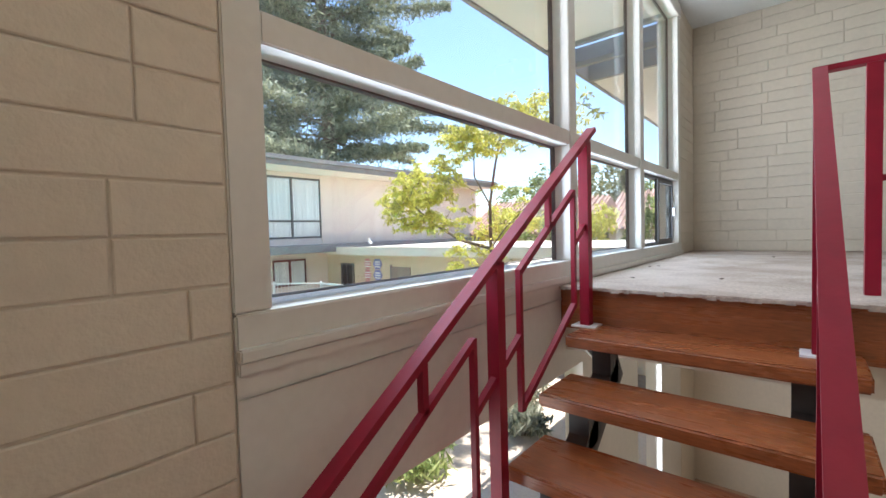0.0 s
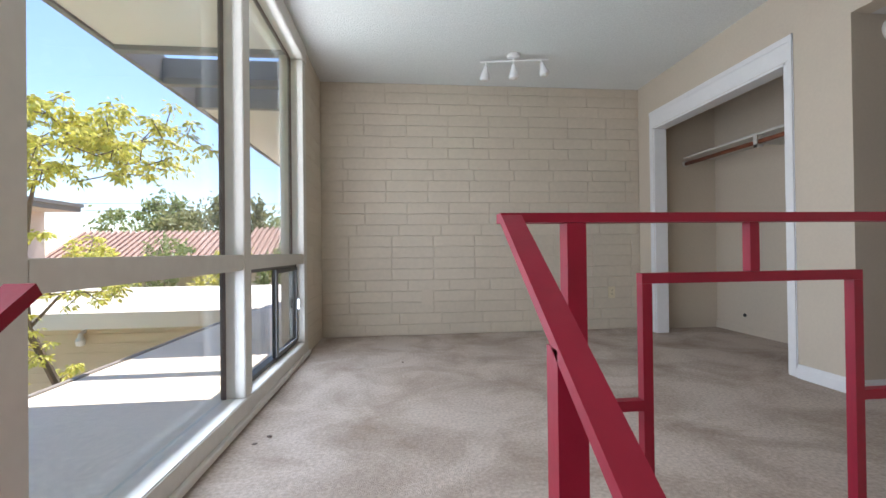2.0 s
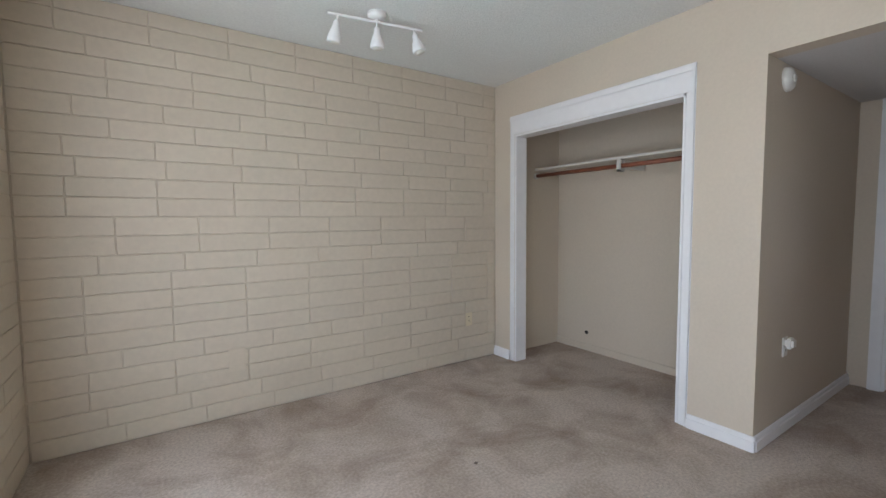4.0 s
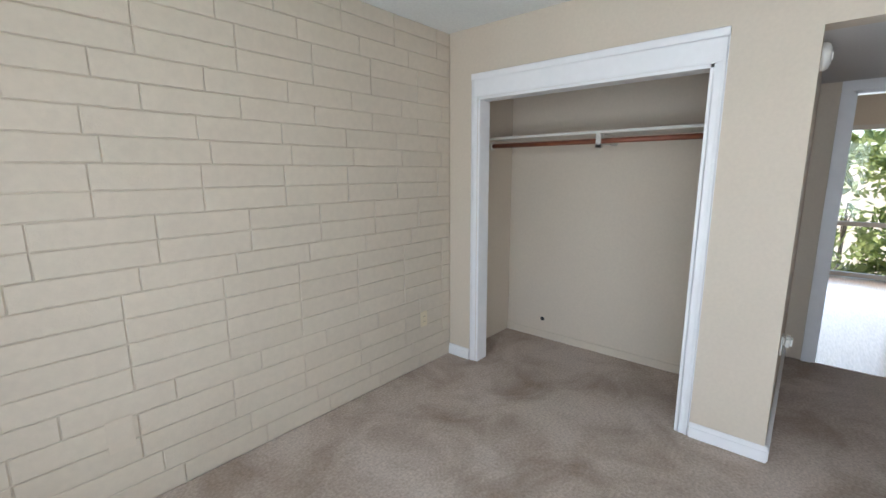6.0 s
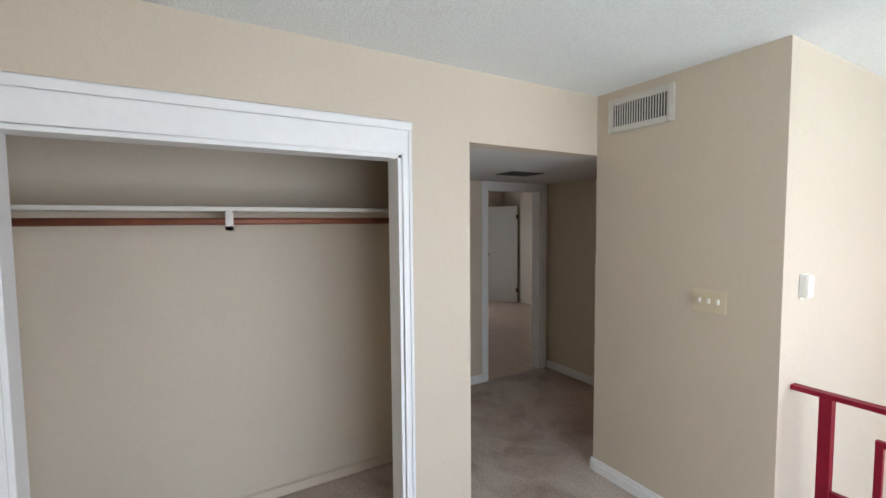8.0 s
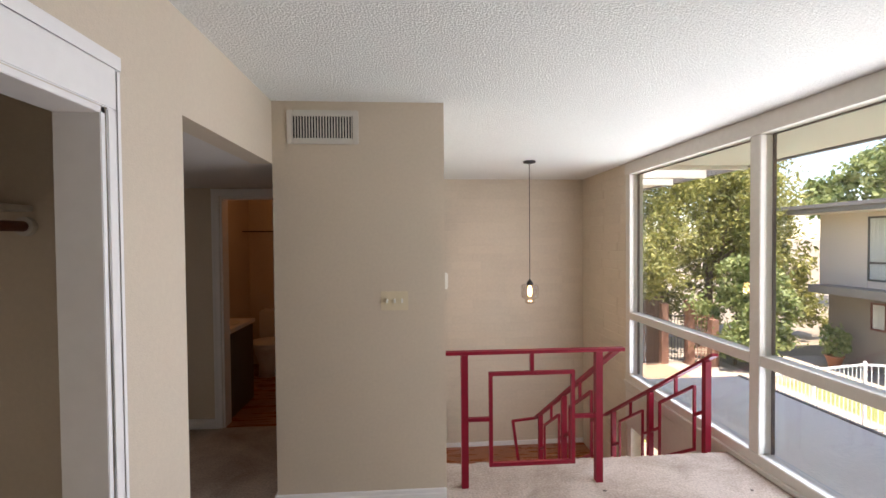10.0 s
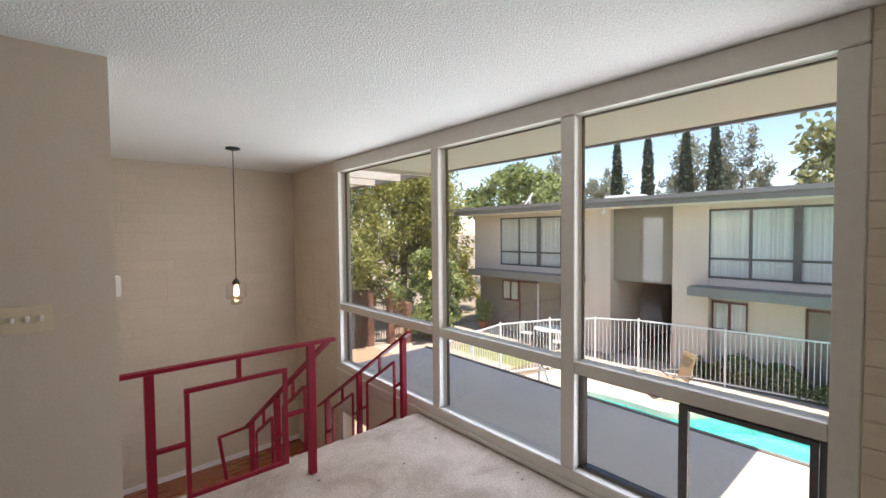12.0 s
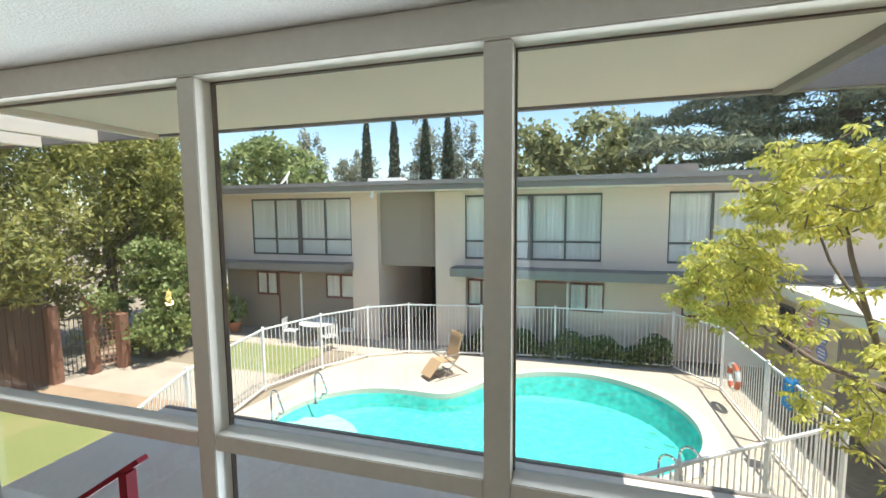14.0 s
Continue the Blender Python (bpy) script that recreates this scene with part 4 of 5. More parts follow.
# ---- building across the court ----
XF = -12.0
def far_building():
    b = thing("apartment_building", (XF, 0.16, ZG), "two-storey pale apartment building with a flat roof and grouped windows", "building")

    def P(x, y, z):
        return (x, y, z - ZG)

    def bx(name, lo, hi, mat, parent=b, bevel=0.0, label=""):
        lo, hi = P(*lo), P(*hi)
        return box_part(name, lo, hi, mat, parent, bevel, label)
    D = -9.0
    for y0, y1, z0, z1 in ((-11.2, -9.61, -0.1, 2.4), (-5.5, -4.5, ZG, 2.4), (-2.43, -1.42, ZG, 2.4), (2.72, 4.5, -0.1, 2.4), (6.7, 16.0, -0.1, 2.4)):
        w = bx("wall", (D, y0, z0), (0, y1, z1), M_FACADE)
        n = int((z1 - max(z0, -0.1)) / 0.155)
        for k in range(n):
            z = max(z0, -0.1) + 0.155 * k
            bx("siding_board", (-0.001, y0 + 0.005, z + 0.006), (0.010, y1 - 0.005, z + 0.149), M_FACADE, w)
    for y0, y1 in ((-9.61, -5.5), (-1.42, 2.72), (4.5, 6.7)):
        bx("wall", (D, y0, 2.25), (-0.02, y1, 2.4), M_FACADE)
        bx("wall", (D, y0, -0.2), (-0.02, y1, 0.2), M_FACADE)
        # black sheet behind the curtains, the room's shade put into its colour
        bx("room_shade_panel", (-0.6, y0, 0.2), (-0.5, y1, 2.25), M_ROOMSHADE)
    # taupe panel over the passage
    bx("panel", (D, -4.5, -0.12), (-0.25, -2.43, 2.4), M_TAUPE)
    bx("panel_joint", (-0.255, -3.475, -0.1), (-0.24, -3.455, 2.38), M_FASCIA)
    # black box closing the passage; its colour stands in for the deep shade
    bx("passage_shade_box", (D, -4.5, ZG), (-6.0, -2.43, -0.12), M_ROOMSHADE)
    # lower storey, set back
    for y0, y1 in ((-11.2, -5.5), (-1.42, 16.0)):
        bx("lower_wall", (D, y0, ZG), (-0.35, y1, -0.15), M_TAUPE if y0 < -5 else M_FACADE)
    for y0, y1 in ((-10.9, -5.45), (-1.75, 16.0)):
        bx("ledge", (-0.3, y0, -0.28), (0.75, y1, -0.02), M_FASCIA, b, 0.01)
    bx("roof", (D - 0.3, -11.6, 2.42), (1.15, 16.0, 2.56), M_GRAVEL)
    bx("fascia", (1.15, -11.6, 2.40), (1.22, 16.0, 2.68), M_FASCIA)
    bx("gutter", (1.221, -11.6, 2.56), (1.32, 16.0, 2.68), M_FASCIA)
    bx("soffit", (0.0, -11.6, 2.395), (1.149, 16.0, 2.42), M_STUCCO)

    def win(y0, y1, z0, z1, n, x, frame, curtain, bar, name="window", fw=0.065):
        w = bx(name, (x - 0.02, y0, z0), (x + 0.0, y1, z1), curtain)
        for k in range(n + 1):
            y = y0 + (y1 - y0) * k / n
            bx("mullion", (x - 0.01, max(y0, y - fw / 2), z0), (x + 0.05, min(y1, y + fw / 2), z1), frame, w)
        if n == 4:
            bx("mullion", (x + 0.051, (y0 + y1) / 2 - 0.09, z0), (x + 0.07, (y0 + y1) / 2 + 0.09, z1), frame, w)
        zs = [z0, z1 - fw] + ([bar] if bar else [])
        for z in zs:
            for k in range(n):
                ya, yb = y0 + (y1 - y0) * k / n, y0 + (y1 - y0) * (k + 1) / n
                bx("rail", (x - 0.01, ya + fw / 2, z), (x + 0.045, yb - fw / 2, z + fw), frame, w)
        g = bx("pane", (x + 0.015, y0, z0), (x + 0.018, y1, z1), M_FARGLASS, w)
        g.visible_shadow = False
        return w
    win(-9.61, -5.5, 0.2, 2.25, 4, -0.05, M_DARKFRAME, M_CURTAIN, 0.75)
    win(-1.42, 2.72, 0.2, 2.25, 4, -0.05, M_DARKFRAME, M_CURTAIN, 0.75)
    win(4.5, 6.7, 0.2, 2.25, 2, -0.05, M_DARKFRAME, M_CURTAIN, 0.75)
    for y0, y1 in ((-9.75, -8.85), (-6.75, -5.55), (-1.40, -0.5), (1.85, 2.85), (5.0, 6.2), (8.5, 9.7)):
        win(y0, y1, -1.4, -0.5, 2, -0.33, M_REDFRAME, M_CURTAIN, None)
    for y0, y1 in ((-8.75, -7.85), (0.85, 1.75)):
        d = bx("door", (-0.36, y0, ZG), (-0.31, y1, -0.55), M_TAUPE)
        bx("door_frame", (-0.35, y0 - 0.06, ZG), (-0.29, y0, -0.5), M_REDFRAME, d)
        bx("door_frame", (-0.35, y1, ZG), (-0.29, y1 + 0.06, -0.5), M_TRIM, d)
        bx("door_frame", (-0.35, y0 - 0.06, -0.55), (-0.29, y1 + 0.06, -0.49), M_REDFRAME, d)
    for y, z in ((-4.2, 2.25), (8.0, 0.0)):
        bm = bmesh.new()
        bm_tube(bm, P(1.0, y, z + 0.14), P(1.0, y, z + 0.02), 0.05)
        bm_lathe(bm, [(0.03, 0.03), (0.07, 0.0), (0.075, -0.06), (0.0, -0.08)], P(1.05, y, z), 12)
        part("floodlight", bm, M_TRIM, b, "white eave floodlight")
    return b


far_building()

# ---- plants ----
def leaf_cloud(name, pts, size, mat, parent, aspect=0.5, droop=0.0, seed=1, label=""):
    """Many small leaves, one quad each, at the given centres."""
    rng = np.random.default_rng(seed)
    n = len(pts)
    a = rng.normal(size=(n, 3))
    a[:, 2] -= droop
    a /= np.linalg.norm(a, axis=1)[:, None]
    b = np.cross(a, rng.normal(size=(n, 3)))
    b /= np.linalg.norm(b, axis=1)[:, None]
    s = size * rng.uniform(0.6, 1.3, (n, 1))
    u, v = a * s, b * s * aspect
    c = np.asarray(pts)
    verts = np.stack([c - u, c + v * 0.9 - u * 0.1, c + u, c - v * 0.9 - u * 0.1], 1).reshape(-1, 3)
    faces = np.arange(4 * n).reshape(n, 4)
    me = bpy.data.meshes.new(name)
    me.from_pydata(verts.tolist(), [], faces.tolist())
    me.materials.append(mat)
    ob = new(name, me)
    ob.parent = parent
    if label:
        ob["label"] = label
    return ob


def blob_points(blobs, n, seed, gap=0.35, clump=95, spread=0.12):
    """Points in lumpy ellipsoids, denser towards the skin, in clumps."""
    rng = np.random.default_rng(seed)
    vol = np.array([b[3] * b[4] * b[5] for b in blobs]) ** 0.75
    out = []
    for b, k in zip(blobs, (vol / vol.sum() * n).astype(int)):
        clumps = max(40, k // clump)
        d = rng.normal(size=(clumps, 3))
        d /= np.linalg.norm(d, axis=1)[:, None]
        r = rng.uniform(gap, 1.08, (clumps, 1)) ** 0.6
        cc = d * r
        pick = rng.integers(0, clumps, k)
        p = cc[pick] + rng.normal(size=(k, 3)) * spread * rng.uniform(0.6, 1.4, clumps)[pick][:, None]
        out.append(p * np.array(b[3:6]) + np.array(b[:3]))
    return np.concatenate(out)


def limbs(parent, segs, mat, name="trunk"):
    bm = bmesh.new()
    for a, b, ra, rb in segs:
        a, b = Vector(a), Vector(b)
        mid = (a + b) / 2 + Vector((noise.noise(a) * 0.12, noise.noise(b) * 0.12, 0)) * (b - a).length * 0.5
        bm_tube(bm, a, mid, ra, (ra + rb) / 2, 8)
        bm_tube(bm, mid, b, (ra + rb) / 2, rb, 8)
    return part(name, bm, mat, parent)


def tree(name, base, fork, blobs, n, size, mat, label, seed, r=0.12, aspect=0.5, droop=0.2, gap=0.35, category="tree", kind="", bark=None):
    t = thing(name, base, label, category, kind=kind)
    o = Vector(base)
    segs = [((0, 0, 0), Vector(fork) - o, r, r * 0.7)]
    for b in blobs:
        c = Vector(b[:3]) - o
        f = Vector(fork) - o
        m = f + (c - f) * 0.55 + Vector((0, 0, 0.1))
        segs += [(f, m, r * 0.55, r * 0.3), (m, c, r * 0.3, r * 0.1)]
        for k in range(3):
            d = Vector((noise.noise(c * 3 + Vector((k, 0, 0))), noise.noise(c * 3 + Vector((0, k, 5))), 0.5)) * b[3] * 0.9
            segs.append((m, m + d, r * 0.16, r * 0.05))
    limbs(t, segs, bark or M_BARK)
    pts = blob_points(blobs, n, seed, gap) - np.array(base)
    leaf_cloud("crown", pts, size, mat, t, aspect, droop, seed)
    return t


L_YELLOW = leaf_material("yellow_green_leaves", (0.82, 0.74, 0.18), (0.46, 0.48, 0.10), 0.5)
L_JUNIPER = leaf_material("juniper_leaves", (0.48, 0.45, 0.125), (0.17, 0.19, 0.055), 0.4)
L_BUSH = leaf_material("bush_leaves", (0.42, 0.46, 0.18), (0.14, 0.20, 0.055), 0.4)
L_CEDAR = leaf_material("cedar_needles", (0.37, 0.39, 0.25), (0.14, 0.17, 0.115), 0.35)
L_OAK = leaf_material("dull_green_leaves", (0.42, 0.42, 0.19), (0.17, 0.19, 0.08), 0.4)
L_CYP = leaf_material("cypress_leaves", (0.085, 0.11, 0.06), (0.04, 0.055, 0.035), 0.2)
L_PALE = leaf_material("pale_leaves", (0.40, 0.41, 0.30), (0.20, 0.215, 0.15), 0.4)
L_DARK = leaf_material("dark_hedge_leaves", (0.26, 0.32, 0.12), (0.09, 0.13, 0.05), 0.35)

def court_tree():
    """A slender tree grown twig by twig: each tuft of drooping leaves hangs from the nearest twig before it."""
    base = Vector((-3.5, 5.75, ZG))
    t = thing("court_tree", base, "slender young tree with drooping yellow-green leaf tufts on bare twigs", "tree")
    rng = np.random.default_rng(31)
    fork = Vector((-3.62, 4.95, -0.05))
    mains = ([base, Vector((-3.42, 5.45, -1.4)), fork], [fork, Vector((-3.95, 4.45, 0.12)), Vector((-4.3, 3.95, 0.5)), Vector((-4.5, 3.7, 0.85))],
             [fork, Vector((-3.35, 4.55, 0.75)), Vector((-3.0, 4.2, 1.35)), Vector((-2.75, 4.0, 1.75))], [Vector((-3.35, 4.55, 0.75)), Vector((-3.5, 4.3, 1.25)), Vector((-3.35, 4.1, 1.6))],
             [fork, Vector((-3.3, 5.0, 0.35)), Vector((-2.8, 4.9, 0.7))], [Vector((-3.42, 5.45, -1.4)), Vector((-3.75, 5.0, -0.9)), Vector((-4.05, 4.75, -0.55))])
    bm = bmesh.new()
    nodes = []
    for run, (ra, rb) in zip(mains, ((0.06, 0.042), (0.034, 0.012), (0.036, 0.012), (0.018, 0.009), (0.02, 0.009), (0.022, 0.009))):
        for k, (p, q) in enumerate(zip(run, run[1:])):
            r0, r1 = (ra + (rb - ra) * j / (len(run) - 1) for j in (k, k + 1))
            bm_tube(bm, p - base, q - base, r0, r1, 8)
            if p is not base:
                nodes += [np.array(p.lerp(q, u)) for u in (0.25, 0.5, 0.75, 1.0)]
    part("trunk", bm, M_BARK, t)
    # crown volumes: centre, radii, tufts
    crown = ((-4.15, 3.7, 1.12, 0.72, 0.52, 0.40, 120), (-4.5, 3.68, 0.72, 0.66, 0.52, 0.40, 115), (-4.0, 4.0, 0.45, 0.55, 0.42, 0.30, 30),
             (-2.75, 3.95, 1.95, 0.85, 0.62, 0.42, 150), (-3.4, 3.9, 1.72, 0.55, 0.45, 0.30, 50), (-2.0, 4.3, 2.0, 0.7, 0.6, 0.42, 60),
             (-3.4, 4.5, 0.6, 0.7, 0.5, 0.55, 24), (-2.8, 4.8, 0.6, 0.5, 0.4, 0.4, 28), (-3.85, 4.7, -0.3, 0.6, 0.45, 0.4, 56), (-3.3, 5.2, -0.9, 0.5, 0.4, 0.35, 18))
    tips = []
    for cx, cy, cz, rx, ry, rz, n in crown:
        d = rng.normal(size=(n, 3))
        d /= np.linalg.norm(d, axis=1)[:, None]
        tips.append(d * rng.uniform(0.25, 1.12, (n, 1)) ** 0.55 * np.array((rx, ry, rz)) + np.array((cx, cy, cz)))
    tips = np.concatenate(tips)
    known = np.array(nodes)
    tips = tips[np.argsort([np.linalg.norm(known - p, axis=1).min() for p in tips])]
    bm = bmesh.new()
    leaves, axes = [], []
    for p in tips:
        gap = np.linalg.norm(known - p, axis=1) + np.maximum(0, known[:, 2] - p[2]) * 0.8
        q = known[gap.argmin()]
        r = 0.004 + 0.004 * min(1.0, gap.min())
        bm_tube(bm, Vector(q) - base, Vector(p) - base, r + 0.002, r, 4, False)
        known = np.concatenate([known, p[None], (p * 0.5 + q * 0.5)[None]])
        n = int(rng.integers(26, 46))
        d = rng.normal(size=(n, 3)) * np.array((1, 1, 0.45)) - np.array((0, 0, 0.35))
        d /= np.linalg.norm(d, axis=1)[:, None]
        leaves.append(p + d * rng.uniform(0.02, 0.115, (n, 1)))
        axes.append(d - np.array((0, 0, 0.55)))
    part("twigs", bm, M_BARK, t)
    c, u = np.concatenate(leaves) - np.array(base), np.concatenate(axes)
    u /= np.linalg.norm(u, axis=1)[:, None]
    v = np.cross(u, rng.normal(size=u.shape))
    v /= np.linalg.norm(v, axis=1)[:, None]
    size = rng.uniform(0.024, 0.04, (len(c), 1))
    u, v = u * size, v * size * 0.42
    verts = np.stack([c - u, c + v - u * 0.1, c + u, c - v - u * 0.1], 1).reshape(-1, 3)
    me = bpy.data.meshes.new("crown")
    me.from_pydata(verts.tolist(), [], np.arange(len(verts)).reshape(-1, 4).tolist())
    me.materials.append(L_YELLOW)
    new("crown", me).parent = t
    return t


court_tree()
for k, (x, y) in enumerate(((-2.0, -14.8), (-7.6, -15.2), (-12.8, -14.6))):
    tree("juniper", (x, y, ZG), (x, y, 0.2), [(x, y, 0.6, 2.4, 1.3, 2.4), (x + 0.8, y, 3.2, 2.3, 1.3, 2.2), (x - 1.3, y + 0.4, -1.0, 1.8, 1.0, 1.6)], 9000, 0.13, L_JUNIPER,
         "dense juniper filling the corner of the garden", 140 + k, 0.2, 0.4, 0.3, 0.2)
tree("juniper", (-5.6, -13.2, ZG), (-5.6, -13.0, 0.5),
     [(-4.6, -12.2, 1.0, 1.9, 1.5, 1.9), (-6.6, -12.6, 2.4, 2.0, 1.6, 2.3), (-3.4, -12.8, 3.0, 2.2, 1.6, 2.4), (-5.2, -12.9, 4.8, 2.2, 1.7, 1.8), (-2.2, -13.0, 0.8, 1.6, 1.3, 1.6), (-5.6, -11.3, 0.6, 1.5, 1.2, 1.2), (-3.4, -11.4, 0.9, 1.5, 1.2, 1.4), (-1.4, -12.2, 2.8, 1.8, 1.4, 2.0)],
     36000, 0.105, L_JUNIPER, "dense tall juniper hanging over a wooden fence", 5, 0.22, 0.35, 0.3, 0.25)
tree("juniper", (-9.6, -13.6, ZG), (-9.6, -13.4, 0.3),
     [(-8.7, -13.0, 2.6, 1.7, 1.4, 2.2), (-10.3, -13.2, 1.6, 1.7, 1.4, 2.2), (-11.6, -13.2, 3.0, 1.6, 1.4, 1.8), (-9.6, -13.6, 4.2, 1.8, 1.4, 1.5), (-10.3, -11.9, 1.6, 1.2, 1.0, 1.9), (-10.0, -11.8, 3.4, 1.1, 0.9, 1.2)],
     27000, 0.105, L_JUNIPER, "dark juniper behind the garden shrubs", 6, 0.2, 0.35, 0.3, 0.25)
tree("shrub", (-8.6, -10.7, ZG), (-8.6, -10.7, -2.2), [(-8.2, -10.6, -1.2, 1.2, 0.9, 1.3), (-9.6, -10.7, -0.7, 1.0, 0.8, 1.3), (-8.8, -10.9, 0.3, 0.8, 0.7, 0.8), (-9.0, -10.5, -2.0, 1.3, 0.8, 0.6)],
     11000, 0.09, L_BUSH, "leafy green shrub beside a lattice gate", 7, 0.06, 0.6, 0.2, 0.3, "shrub")


def cedar(base, height, radius, label, seed):
    t = thing("cedar", base, label, "tree")
    rng = np.random.default_rng(seed)
    limbs(t, [((0, 0, 0), (0.1, 0, height * 0.5), 0.45, 0.28), ((0.1, 0, height * 0.5), (0, 0, height), 0.28, 0.04)], M_BARK)
    bm = bmesh.new()
    pts = []
    for k in range(104):
        z = height * (0.22 + 0.76 * k / 103)
        rad = radius * (1.02 - k / 103) ** 0.6 * rng.uniform(0.6, 1.1)
        a = k * 2.4 + rng.uniform(-0.5, 0.5)
        tip = Vector((math.cos(a) * rad, math.sin(a) * rad, z + rng.uniform(-0.4, 0.5)))
        root = Vector((0, 0, z + 0.1))
        bm_tube(bm, root, tip, 0.07, 0.015, 5)
        m = int(260 + 210 * rad)
        u = rng.uniform(0.22, 1.02, m)
        side = np.array((-math.sin(a), math.cos(a), 0))
        w = rng.normal(size=m) * 0.16 * rad * (1.15 - u)
        p = np.array(root)[None] * (1 - u)[:, None] + np.array(tip)[None] * u[:, None] + side[None] * w[:, None]
        p[:, 2] += rng.normal(size=m) * 0.11 - 0.05 * np.abs(w)
        pts.append(p)
    part("branches", bm, M_BARK, t)
    leaf_cloud("crown", np.concatenate(pts), 0.17, L_CEDAR, t, 0.25, 0.25, seed)
    return t


cedar((-18.9, 11.9, ZG), 25.0, 9.2, "huge blue-green cedar with layered drooping branches", 11)
tree("background_tree", (-26, 3, ZG), (-26, 3, 2), [(-26, 3, 5.0, 3.0, 3.2, 2.8), (-26.5, 6.0, 4.2, 2.5, 2.2, 2.0), (-26.3, 0.2, 4.6, 2.5, 2.2, 2.4)], 9000, 0.22, L_OAK,
     "broad dull-green tree behind the far roof", 21, 0.3, 0.6, 0.2, 0.3)
tree("background_tree", (-26, -18, ZG), (-26, -18, 2), [(-25, -18.5, 4.7, 2.6, 3.0, 2.4), (-25.5, -22, 4.4, 2.5, 2.6, 2.4), (-25.0, -15.6, 3.6, 2.2, 1.8, 1.6)], 8000, 0.22, L_BUSH,
     "rounded bright green tree behind the far roof", 22, 0.3, 0.6, 0.2, 0.3)
for k, (y, s) in enumerate(((-26.5, 1.0), (-20.5, 0.8), (-12.3, 1.15), (-8.2, 1.0))):
    tree("background_tree", (-48, y * 1.15, ZG), (-48, y * 1.15, 4), [(-48, y * 1.15, 7.5 * s, 2.2, 2.6, 4.2 * s), (-48.5, y * 1.15 - 1.5, 6, 2, 2, 2.5)], 4200, 0.26, L_PALE,
         "pale feathery tree in the distance", 30 + k, 0.25, 0.35, 0.6, 0.2)


def cypress(base, h, r, seed):
    t = thing("cypress", base, "tall narrow dark cypress in the distance", "tree", group="row of cypresses")
    limbs(t, [((0, 0, 0), (0, 0, h * 0.95), 0.2, 0.03)], M_BARK)
    rng = np.random.default_rng(seed)
    n = 3200
    z = rng.uniform(0.08, 1.0, n)
    rr = r * np.sin(np.pi * np.clip(z, 0, 1) ** 0.75) ** 0.6 * rng.uniform(0.55, 1.08, n)
    a = rng.uniform(0, 2 * np.pi, n)
    leaf_cloud("crown", np.stack([rr * np.cos(a), rr * np.sin(a), z * h], 1), 0.3, L_CYP, t, 0.4, -1.5, seed)


for k, y in enumerate((-19.3, -16.05, -12.5, -10.05)):
    cypress((-42.0, y, ZG), 14.4, 0.62, 50 + k)

for k, (x, y, z, r) in enumerate(((-7.2, 14.3, 0.3, 1.0), (-5.3, 14.4, 0.0, 0.8), (-3.3, 14.5, 0.4, 0.9), (-9.6, 14.2, 0.2, 1.1), (-1.2, 14.5, 0.2, 0.9))):
    tree("roadside_shrub", (x, y, ZG), (x, y, -1.6), [(x, y, z - 0.5, r, 0.8, 1.0), (x + 0.4, y, z + 0.5, r * 0.7, 0.6, 0.6)], 2200, 0.085, L_YELLOW if k % 2 else L_BUSH, "sunlit shrub in front of the tiled roofs", 120 + k, 0.07)
# beyond the low building and outside the other windows
for k, (x, y, z, r) in enumerate(((-9.5, 24, 1.2, 3.2), (-5.0, 26, 1.4, 3.0), (-1.5, 24, 1.5, 3.0), (-14, 26, 1.5, 3.6), (3.0, 26, 1.6, 3.2))):
    tree("background_tree", (x, y, ZG), (x, y, -0.6), [(x, y, z, r, 1.6, 2.1), (x + 1.2, y, z + 1.6, 1.6, 1.2, 1.5)], 3600, 0.17, L_BUSH if k % 2 else L_OAK, "leafy tree beyond the neighbouring roofs", 70 + k, 0.16)
for k, (x, y, z) in enumerate(((11.2, 1.0, 0.9), (12.2, 3.2, 1.4), (11.5, -1.2, 1.2))):
    tree("garden_tree", (x, y, ZG), (x, y, -1), [(x, y, z, 1.2, 1.4, 1.5), (x - 0.6, y + 0.3, z - 1.6, 1.0, 1.4, 1.0)], 3000, 0.11, L_BUSH, "sunlit green tree outside the bedroom window", 80 + k, 0.1)
for k, (x, y, s) in enumerate(((-2.9, 1.9, 0.55), (-2.85, 4.6, 0.6), (-3.6, 2.9, 0.4), (-2.2, 3.6, 0.35))):
    tree("garden_plant", (x, y, ZG), (x, y, ZG + 0.1), [(x, y, ZG + 0.35 * s + 0.1, s, s, 0.55 * s)], 900, 0.12, L_PALE if k % 2 else L_BUSH, "low grassy plant in the pale garden bed", 90 + k, 0.02, 0.18, -1.2, 0.2, "plant")
hedge = thing("hedge", (-11.75, 1.6, ZG), "row of low patchy green bushes along the far building", "hedge", kind="stuff")
hp = np.random.default_rng(5)
hy = hp.uniform(-3.1, 3.2, 11000)
tall = 0.42 + 0.34 * np.abs(np.sin(hy * 1.35 + 0.6)) + 0.12 * np.sin(hy * 5.1)
leaf_cloud("foliage", np.stack([hp.uniform(-0.32, 0.3, 11000), hy, 0.03 + hp.uniform(0.0, 1.0, 11000) ** 0.7 * tall], 1), 0.05, L_DARK, hedge, 0.6, 0, 5)


